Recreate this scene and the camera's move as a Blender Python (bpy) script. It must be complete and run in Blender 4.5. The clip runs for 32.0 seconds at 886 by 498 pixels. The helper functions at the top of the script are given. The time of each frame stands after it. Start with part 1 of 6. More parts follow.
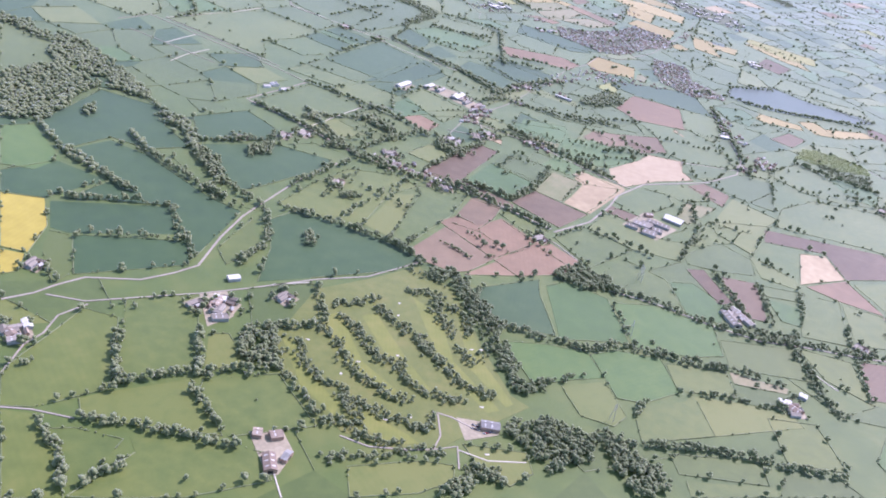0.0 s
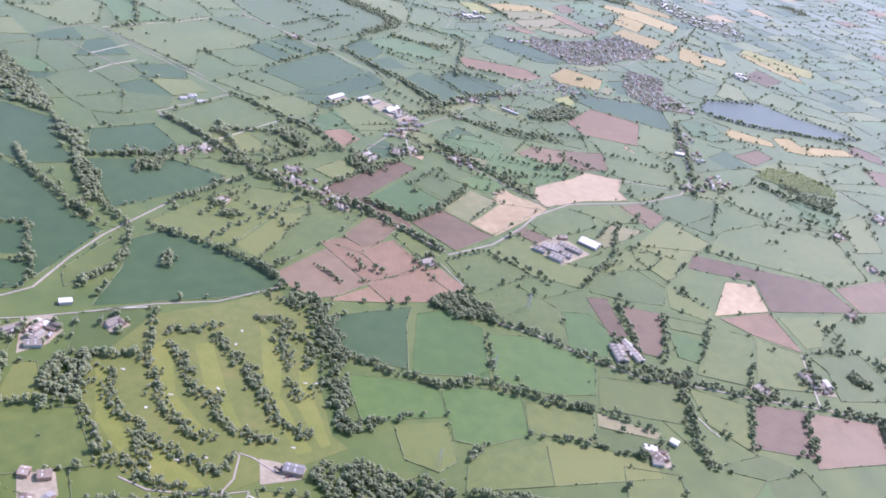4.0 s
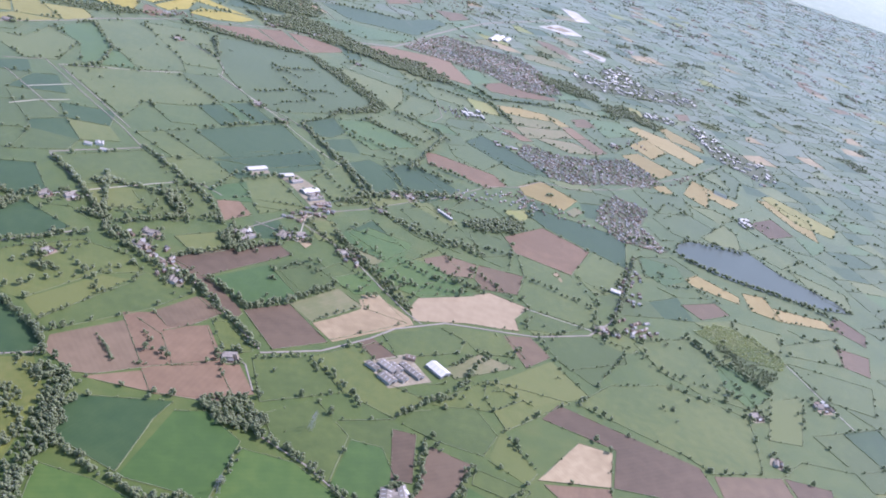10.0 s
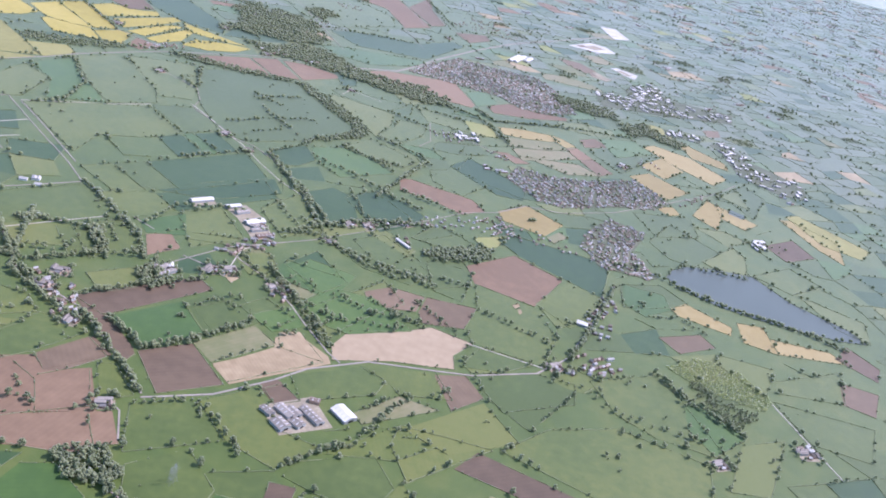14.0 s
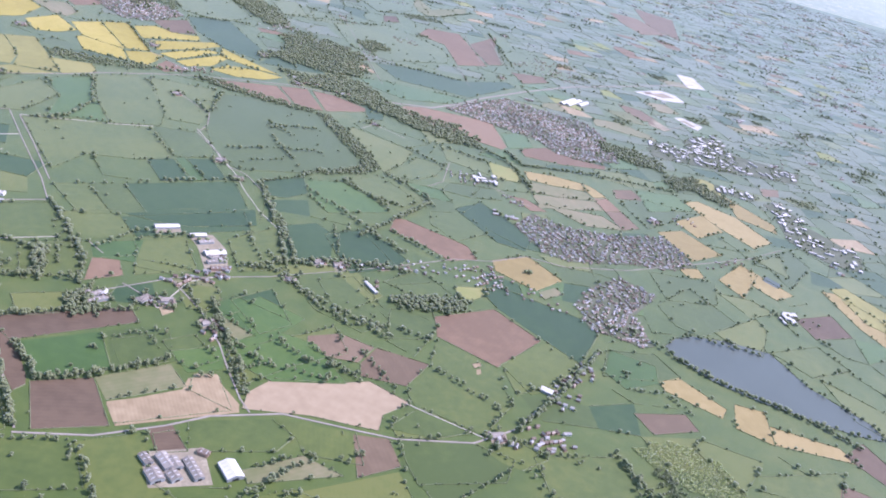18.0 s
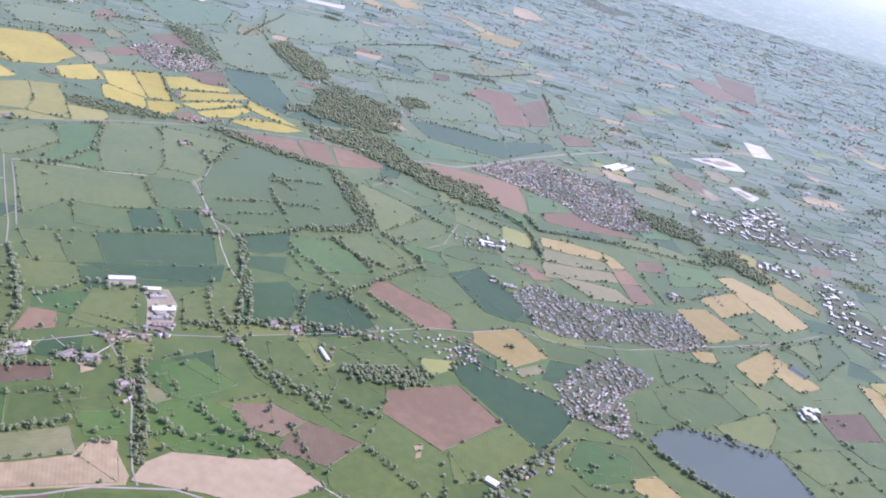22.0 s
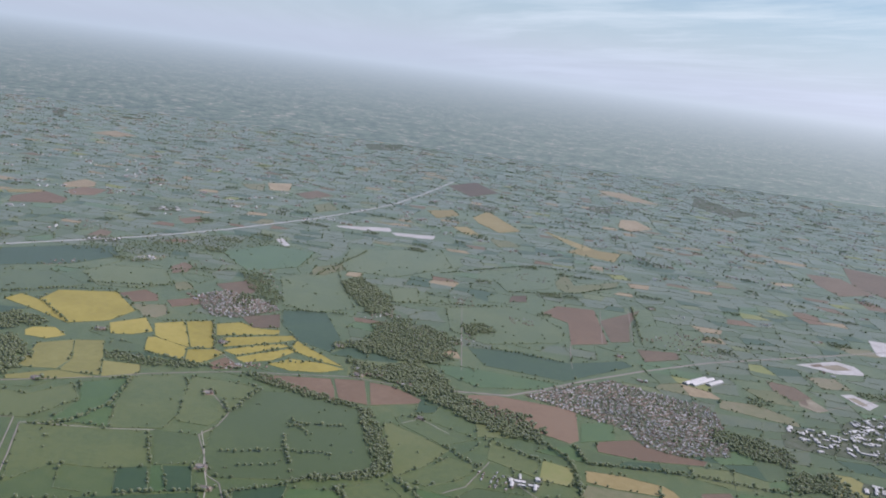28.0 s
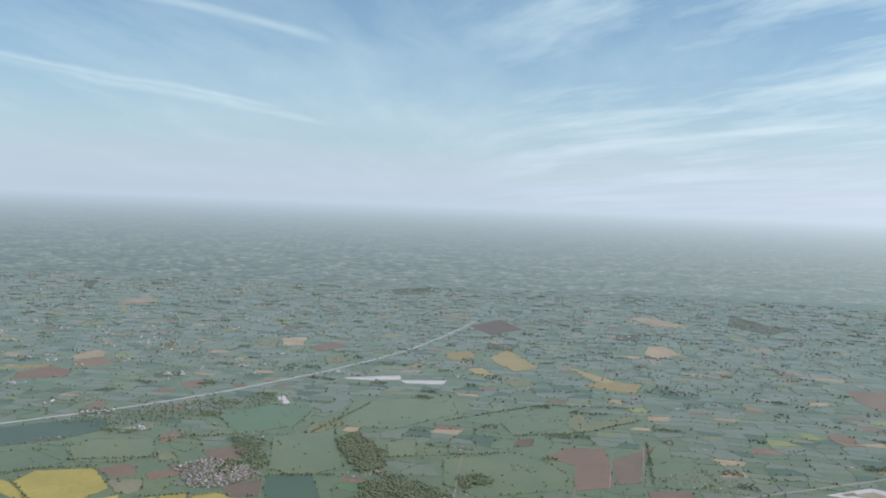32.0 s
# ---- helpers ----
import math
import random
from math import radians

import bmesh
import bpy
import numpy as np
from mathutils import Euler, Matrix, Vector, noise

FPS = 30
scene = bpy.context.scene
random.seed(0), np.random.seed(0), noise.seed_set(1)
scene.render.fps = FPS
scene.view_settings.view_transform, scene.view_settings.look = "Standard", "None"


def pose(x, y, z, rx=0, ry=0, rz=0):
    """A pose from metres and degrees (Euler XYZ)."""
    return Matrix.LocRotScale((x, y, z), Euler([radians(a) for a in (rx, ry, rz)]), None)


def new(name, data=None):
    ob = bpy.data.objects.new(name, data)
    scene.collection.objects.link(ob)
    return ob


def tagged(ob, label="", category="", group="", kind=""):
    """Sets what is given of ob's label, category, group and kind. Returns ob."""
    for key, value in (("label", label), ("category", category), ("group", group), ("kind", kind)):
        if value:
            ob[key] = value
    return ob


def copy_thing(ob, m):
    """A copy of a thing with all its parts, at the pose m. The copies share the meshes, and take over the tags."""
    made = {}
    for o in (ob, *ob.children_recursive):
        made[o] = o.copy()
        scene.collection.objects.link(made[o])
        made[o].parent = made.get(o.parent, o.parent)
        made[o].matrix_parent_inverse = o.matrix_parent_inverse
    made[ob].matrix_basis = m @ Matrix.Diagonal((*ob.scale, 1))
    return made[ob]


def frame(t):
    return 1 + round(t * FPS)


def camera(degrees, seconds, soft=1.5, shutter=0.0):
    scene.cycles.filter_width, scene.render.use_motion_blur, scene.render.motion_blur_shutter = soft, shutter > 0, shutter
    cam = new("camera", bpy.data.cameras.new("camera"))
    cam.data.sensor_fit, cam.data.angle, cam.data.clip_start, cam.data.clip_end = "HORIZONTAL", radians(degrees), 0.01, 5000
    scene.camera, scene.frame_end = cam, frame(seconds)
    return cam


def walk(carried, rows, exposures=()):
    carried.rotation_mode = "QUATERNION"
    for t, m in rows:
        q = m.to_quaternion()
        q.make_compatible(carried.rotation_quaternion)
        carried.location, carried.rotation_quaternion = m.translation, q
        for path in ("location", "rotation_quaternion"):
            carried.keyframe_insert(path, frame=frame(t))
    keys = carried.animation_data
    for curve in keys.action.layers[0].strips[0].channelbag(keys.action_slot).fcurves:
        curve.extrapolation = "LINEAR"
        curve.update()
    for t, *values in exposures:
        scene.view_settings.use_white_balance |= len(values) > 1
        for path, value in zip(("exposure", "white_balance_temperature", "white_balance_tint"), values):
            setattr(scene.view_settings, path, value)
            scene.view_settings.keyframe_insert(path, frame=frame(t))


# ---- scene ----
def view(x, y, z, yaw, pitch, roll):
    """Pose of the aircraft's camera: place, heading to the left of +y, pitch up and lean."""
    return pose(x, y, z, 90 + pitch, 0, yaw) @ pose(0, 0, 0, 0, 0, roll)


cam = camera(52.20, 32.0, soft=1.9)
PATH = [
    (0, -512.54, -88.38, 342.00, -21.171, -28.517, 13.899),
    (0.5, -494.46, -88.54, 344.39, -20.982, -28.637, 13.676),
    (1, -476.33, -88.32, 346.86, -20.833, -28.706, 13.597),
    (1.5, -458.15, -87.71, 349.43, -20.113, -28.917, 13.291),
    (2, -439.94, -86.75, 352.08, -19.405, -28.926, 13.123),
    (2.5, -421.70, -85.46, 354.81, -18.426, -28.771, 13.171),
    (3, -403.43, -83.86, 357.60, -17.730, -28.725, 13.095),
    (3.5, -385.15, -81.96, 360.45, -17.366, -28.841, 12.996),
    (5.5, -311.85, -71.64, 372.09, -15.277, -29.437, 13.232),
    (6, -293.45, -68.39, 374.95, -14.795, -30.097, 13.943),
    (6.5, -275.02, -64.86, 377.79, -14.390, -30.698, 14.452),
    (7, -256.56, -61.05, 380.59, -13.672, -31.184, 14.575),
    (7.5, -238.11, -56.92, 383.35, -12.528, -31.803, 14.620),
    (8, -219.68, -52.45, 386.03, -11.298, -32.367, 14.754),
    (8.5, -201.30, -47.61, 388.62, -10.503, -29.979, 16.944),
    (9, -182.99, -42.37, 391.08, -10.241, -25.681, 20.296),
    (9.5, -164.77, -36.70, 393.42, -10.011, -24.400, 21.235),
    (10, -146.66, -30.59, 395.62, -7.867, -25.300, 19.118),
    (10.5, -128.68, -24.05, 397.69, -3.482, -25.812, 14.395),
    (11, -110.83, -17.09, 399.63, -3.469, -25.867, 14.276),
    (11.5, -93.12, -9.70, 401.45, -3.332, -26.047, 14.003),
    (12, -75.54, -1.90, 403.17, -3.300, -26.134, 13.947),
    (12.5, -58.13, 6.29, 404.81, -3.055, -25.909, 14.423),
    (13, -40.91, 14.84, 406.40, -2.267, -25.178, 15.187),
    (13.5, -23.91, 23.72, 407.96, -1.819, -25.146, 15.176),
    (14, -7.17, 32.89, 409.52, -1.190, -25.366, 15.180),
    (14.5, 9.26, 42.29, 411.08, -0.270, -25.461, 15.607),
    (16.5, 71.66, 82.12, 417.56, 4.429, -24.683, 16.152),
    (17, 86.50, 92.70, 419.25, 5.330, -24.662, 16.140),
    (17.5, 101.07, 103.53, 420.95, 6.060, -24.705, 16.146),
    (18, 115.39, 114.62, 422.64, 6.616, -24.806, 16.105),
    (18.5, 129.47, 125.95, 424.29, 7.191, -24.896, 16.202),
    (19, 143.31, 137.51, 425.91, 8.130, -24.802, 16.445),
    (19.5, 156.92, 149.29, 427.49, 8.884, -24.842, 16.551),
    (20, 170.30, 161.27, 429.02, 10.042, -25.088, 16.470),
    (20.5, 183.47, 173.41, 430.51, 10.853, -24.915, 16.748),
    (21, 196.41, 185.69, 431.97, 12.077, -24.039, 16.879),
    (21.5, 209.12, 198.07, 433.42, 13.423, -23.419, 16.221),
    (22, 221.59, 210.49, 434.86, 14.376, -22.914, 15.754),
    (22.5, 233.82, 222.91, 436.32, 15.240, -22.743, 15.603),
    (23, 245.80, 235.30, 437.83, 16.866, -22.015, 15.350),
    (23.5, 257.54, 247.66, 439.40, 17.956, -21.686, 14.664),
    (24, 269.02, 260.01, 441.06, 21.220, -19.987, 12.996),
    (24.5, 280.24, 272.37, 442.82, 22.340, -19.499, 12.545),
    (26.5, 322.74, 322.62, 450.83, 25.864, -16.631, 9.619),
    (27, 332.87, 335.55, 452.92, 26.508, -15.071, 9.260),
    (27.5, 342.86, 348.68, 455.00, 27.399, -12.891, 8.411),
    (28, 352.75, 362.02, 457.01, 28.029, -11.399, 7.430),
    (28.5, 362.57, 375.58, 458.92, 28.505, -10.450, 6.715),
    (29, 372.36, 389.38, 460.72, 29.215, -9.949, 6.102),
    (29.5, 382.13, 403.40, 462.43, 30.018, -8.731, 5.457),
    (30, 391.87, 417.63, 464.05, 30.595, -7.396, 4.608),
    (30.5, 401.58, 432.07, 465.60, 30.815, -6.249, 3.809),
    (31, 411.27, 446.70, 467.09, 31.309, -4.334, 4.861),
    (31.5, 420.94, 461.52, 468.54, 31.784, -3.983, 2.782),
    (32, 430.58, 476.53, 469.95, 32.176, -2.961, 2.274)
]
walk(cam, [(t, view(*place)) for t, *place in PATH], exposures=[
    (0, 2.14, 5640, 49), (5.5, 2.14, 5640, 49), (8.2, 2.28, 5660, 48), (9.2, 1.80, 5570, 43), (12, 2.02, 5550, 44), (14, 1.94, 5550, 44), (20, 2.02, 5520, 48),
    (24, 1.8, 5530, 48), (27, 1.38, 5730, 42), (28, 1.02, 5880, 36), (30, 1.0, 5860, 31), (32, 1.06, 5880, 28)])

# ---- light ----
SUN_AZ, SUN_EL = radians(66), radians(50)
SUN = Vector((math.sin(SUN_AZ) * math.cos(SUN_EL), math.cos(SUN_AZ) * math.cos(SUN_EL), math.sin(SUN_EL)))
sun = new("sun", bpy.data.lights.new("sun", "SUN"))
sun.data.energy, sun.data.angle, sun.data.color = 1.45, radians(0.8), (1.0, 0.95, 0.88)
sun.matrix_world = SUN.to_track_quat("Z", "Y").to_matrix().to_4x4()


class Nodes:
    """Short hand for a node tree."""

    def __init__(self, tree):
        self.tree, self.n, self.l = tree, tree.nodes, tree.links
        self.n.clear()

    def add(self, kind, ins=None, **props):
        node = self.n.new(kind)
        for k, v in props.items():
            setattr(node, k, v)
        for k, v in (ins or {}).items():
            if isinstance(v, bpy.types.NodeSocket):
                self.l.new(v, node.inputs[k])
            else:
                node.inputs[k].default_value = v
        return node

    def math(self, op, a, b=0.0, c=0.0, clamp=False):
        return self.add("ShaderNodeMath", {0: a, 1: b, 2: c}, operation=op, use_clamp=clamp).outputs[0]

    def mix(self, fac, a, b, mode="MIX"):
        node = self.add("ShaderNodeMix", {0: fac, 6: a, 7: b}, data_type="RGBA", blend_type=mode)
        return node.outputs[2]

    def ramp(self, fac, *stops):
        node = self.add("ShaderNodeValToRGB", {0: fac})
        e = node.color_ramp.elements
        while len(e) < len(stops):
            e.new(0.5)
        for k, (p, c) in enumerate(stops):
            e[k].position, e[k].color = p, c if len(c) == 4 else (*c, 1)
        return node.outputs[0]

    def noise(self, vec, scale, detail=3.0, rough=0.55):
        return self.add("ShaderNodeTexNoise", {"Vector": vec, "Scale": scale, "Detail": detail, "Roughness": rough}).outputs[0]


def sky_world():
    """Summer sky with thin cirrus over a hazy horizon, and the pale far country painted under it."""
    world = bpy.data.worlds.new("sky")
    scene.world = world
    world.use_nodes = True
    t = Nodes(world.node_tree)
    coord = t.add("ShaderNodeTexCoord").outputs["Generated"]
    sky = t.add("ShaderNodeTexSky", sky_type="NISHITA", sun_disc=False, sun_elevation=SUN_EL, sun_rotation=SUN_AZ,
                altitude=400, air_density=1.0, dust_density=1.2, ozone_density=1.5).outputs[0]
    sep = t.add("ShaderNodeSeparateXYZ", {0: coord})
    x, y, z = sep.outputs
    # cirrus: a flat layer high above, drawn out along one wind direction
    up = t.math("MAXIMUM", t.math("ADD", z, 0.10), 0.02)
    u, v = t.math("DIVIDE", x, up), t.math("DIVIDE", y, up)
    flat = t.add("ShaderNodeCombineXYZ", {0: u, 1: v, 2: 0.0}).outputs[0]
    wind = (-0.47, 0.88)
    run = t.math("ADD", t.math("MULTIPLY", u, wind[0]), t.math("MULTIPLY", v, wind[1]))
    across = t.math("SUBTRACT", t.math("MULTIPLY", u, wind[1]), t.math("MULTIPLY", v, wind[0]))
    across = t.math("ADD", across, t.math("MULTIPLY", t.noise(flat, 0.45, 3), 0.9))
    drawn = t.add("ShaderNodeCombineXYZ", {0: t.math("MULTIPLY", run, 0.30), 1: t.math("MULTIPLY", across, 0.95), 2: 0.3}).outputs[0]
    fine = t.add("ShaderNodeCombineXYZ", {0: t.math("MULTIPLY", run, 0.9), 1: t.math("MULTIPLY", across, 3.2), 2: 1.7}).outputs[0]
    wisps = t.math("ADD", t.math("MULTIPLY", t.noise(drawn, 1.0, 6, 0.6), 0.72), t.math("MULTIPLY", t.noise(fine, 1.0, 5, 0.6), 0.28))
    cloud = t.math("MULTIPLY_ADD", wisps, 2.0, -1.0, clamp=True)

    def lean(ca, cr):
        return t.math("ADD", t.math("MULTIPLY", run, ca), t.math("MULTIPLY", across, cr))

    # a fanned bank of mare's tails on one side
    tails = t.add("ShaderNodeCombineXYZ", {0: t.math("MULTIPLY", lean(0.82, -0.57), 0.55), 1: t.math("MULTIPLY", lean(0.57, 0.82), 1.7), 2: 4.1}).outputs[0]
    bank = t.math("MULTIPLY_ADD", t.noise(tails, 1.0, 6, 0.62), 4.6, -2.05, clamp=True)
    bank = t.math("MULTIPLY", bank, t.math("MULTIPLY_ADD", across, 1.1, 0.05, clamp=True))
    cloud = t.math("MAXIMUM", cloud, t.math("MULTIPLY", bank, 0.95))
    # two thin streaks on the other: foot, direction and length in the cloud layer, width
    for r0, a0, dr, da, long, wide in ((3.75, -1.86, 0.815, 0.58, 2.2, 0.10), (2.75, -0.95, 0.83, 0.55, 1.15, 0.07), (3.3, -2.05, 0.815, 0.58, 2.2, 0.07)):
        off = t.math("ADD", lean(-da, dr), da * r0 - dr * a0)
        off = t.math("ADD", off, t.math("MULTIPLY_ADD", t.noise(drawn, 2.2, 4), 0.22, -0.11))
        on = t.math("ADD", lean(dr, da), -dr * r0 - da * a0)
        body = t.math("POWER", 2.718, t.math("MULTIPLY", t.math("MULTIPLY", off, off), -1 / wide**2))
        ends = t.math("MULTIPLY", t.math("MULTIPLY_ADD", on, 0.7, 0.35, clamp=True), t.math("MULTIPLY_ADD", on, -3.0, 3.0 * long, clamp=True))
        cloud = t.math("MAXIMUM", cloud, t.math("MULTIPLY", t.math("MULTIPLY", body, ends), t.math("MULTIPLY_ADD", t.noise(fine, 1.3, 4), 1.2, 0.0, clamp=True)))
    high = t.mix(t.math("MULTIPLY", cloud, 0.8), sky, (8.2, 8.0, 8.0, 1))
    # haze thins out over the first degrees above the horizon
    veil = t.math("POWER", 2.718, t.math("MULTIPLY", t.math("MAXIMUM", t.math("SUBTRACT", z, 0.02), 0.0), -11.0))
    # haze colours above and below the horizon are painted brighter towards the sun
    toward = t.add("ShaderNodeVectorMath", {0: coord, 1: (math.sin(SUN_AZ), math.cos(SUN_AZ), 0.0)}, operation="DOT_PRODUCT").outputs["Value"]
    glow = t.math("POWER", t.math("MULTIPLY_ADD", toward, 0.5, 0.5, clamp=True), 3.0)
    bright = t.mix(glow, (1.68, 2.08, 2.1, 1), (3.1, 3.45, 3.35, 1))
    high = t.mix(1.0, high, (0.285, 0.375, 0.315, 1), "MULTIPLY")
    hazy = t.mix(t.math("MULTIPLY", veil, 0.85), high, bright)
    # far country painted under the horizon: fields and woods too small to tell apart, fading into painted haze
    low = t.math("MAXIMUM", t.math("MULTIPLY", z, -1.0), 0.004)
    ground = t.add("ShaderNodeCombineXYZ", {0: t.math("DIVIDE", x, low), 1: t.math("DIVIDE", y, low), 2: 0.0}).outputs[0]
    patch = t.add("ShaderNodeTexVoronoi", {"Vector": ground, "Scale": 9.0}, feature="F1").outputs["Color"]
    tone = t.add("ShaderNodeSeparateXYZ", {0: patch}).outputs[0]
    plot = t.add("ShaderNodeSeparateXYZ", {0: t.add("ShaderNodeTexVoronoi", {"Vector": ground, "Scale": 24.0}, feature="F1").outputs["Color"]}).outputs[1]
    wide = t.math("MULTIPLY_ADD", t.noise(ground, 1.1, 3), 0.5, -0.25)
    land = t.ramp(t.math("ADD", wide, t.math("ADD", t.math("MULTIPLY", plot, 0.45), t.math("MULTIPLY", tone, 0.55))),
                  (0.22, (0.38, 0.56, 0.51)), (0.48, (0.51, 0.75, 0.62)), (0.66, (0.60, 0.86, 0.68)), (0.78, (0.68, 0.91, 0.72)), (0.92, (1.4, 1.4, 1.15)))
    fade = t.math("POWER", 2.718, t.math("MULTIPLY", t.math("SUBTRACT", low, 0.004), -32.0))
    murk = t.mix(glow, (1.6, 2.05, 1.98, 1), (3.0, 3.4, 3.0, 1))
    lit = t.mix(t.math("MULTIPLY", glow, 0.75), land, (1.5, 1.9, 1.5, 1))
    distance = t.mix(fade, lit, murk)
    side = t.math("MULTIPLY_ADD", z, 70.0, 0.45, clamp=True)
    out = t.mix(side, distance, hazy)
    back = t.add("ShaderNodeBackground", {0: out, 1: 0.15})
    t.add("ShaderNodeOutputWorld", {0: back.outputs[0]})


sky_world()


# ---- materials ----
def surface(name, stops, near=0.25, far=0.02, rough=0.62, haze_sheen=0.36, stripes=None, bump=0.0, spread=0.0, island=False, gloss=0.3, thin=0.0, veil=(0.985, 0.97, 0.94)):
    """A ground, leaf or building surface: two scales of mottling over a colour ramp, with optional drill lines and haze
    put on as paling at low viewing angles.
    """
    m = bpy.data.materials.new(name)
    m.use_nodes = True
    t = Nodes(m.node_tree)
    pos = t.add("ShaderNodeTexCoord").outputs["Object"]
    fac = t.math("ADD", t.math("MULTIPLY", t.noise(pos, near, 4), 0.5), t.math("MULTIPLY", t.noise(pos, far, 3), 0.5))
    if stripes:
        turn, pitch, amount = stripes
        lines = t.add("ShaderNodeMapping", {0: pos, 2: (0, 0, radians(turn))}).outputs[0]
        wave = t.add("ShaderNodeTexWave", {"Vector": lines, "Scale": pitch, "Distortion": 1.2, "Detail": 2.0, "Detail Scale": 0.4}).outputs["Fac"]
        fac = t.math("ADD", fac, t.math("MULTIPLY_ADD", wave, amount, -amount / 2))
    if island:
        pick = t.add("ShaderNodeNewGeometry").outputs["Random Per Island"]
        fac = t.math("ADD", fac, t.math("MULTIPLY_ADD", pick, 0.5, -0.25))
    if spread:
        pick = t.add("ShaderNodeObjectInfo").outputs["Random"]
        fac = t.math("ADD", fac, t.math("MULTIPLY_ADD", pick, spread, -spread / 2))
    low, high = 0.34, 0.66
    colour = t.ramp(fac, *[(low + (high - low) * k / max(1, len(stops) - 1), c) for k, c in enumerate(stops)])
    # Sheen stands in for haze here, paling whatever is seen at a low angle
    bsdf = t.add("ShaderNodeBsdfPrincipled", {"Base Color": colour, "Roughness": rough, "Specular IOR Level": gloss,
                                              "Sheen Weight": min(1.0, haze_sheen * 1.6), "Sheen Roughness": 0.405, "Sheen Tint": (*veil, 1)})
    if bump:
        b = t.add("ShaderNodeBump", {"Strength": bump, "Distance": 0.3, "Height": t.noise(pos, 1.6, 5)})
        t.l.new(b.outputs[0], bsdf.inputs["Normal"])
    out = bsdf.outputs[0]
    if thin:
        glow = t.add("ShaderNodeBsdfTranslucent", {0: colour})
        out = t.add("ShaderNodeMixShader", {0: thin, 1: out, 2: glow.outputs[0]}).outputs[0]
    t.add("ShaderNodeOutputMaterial", {0: out})
    return m


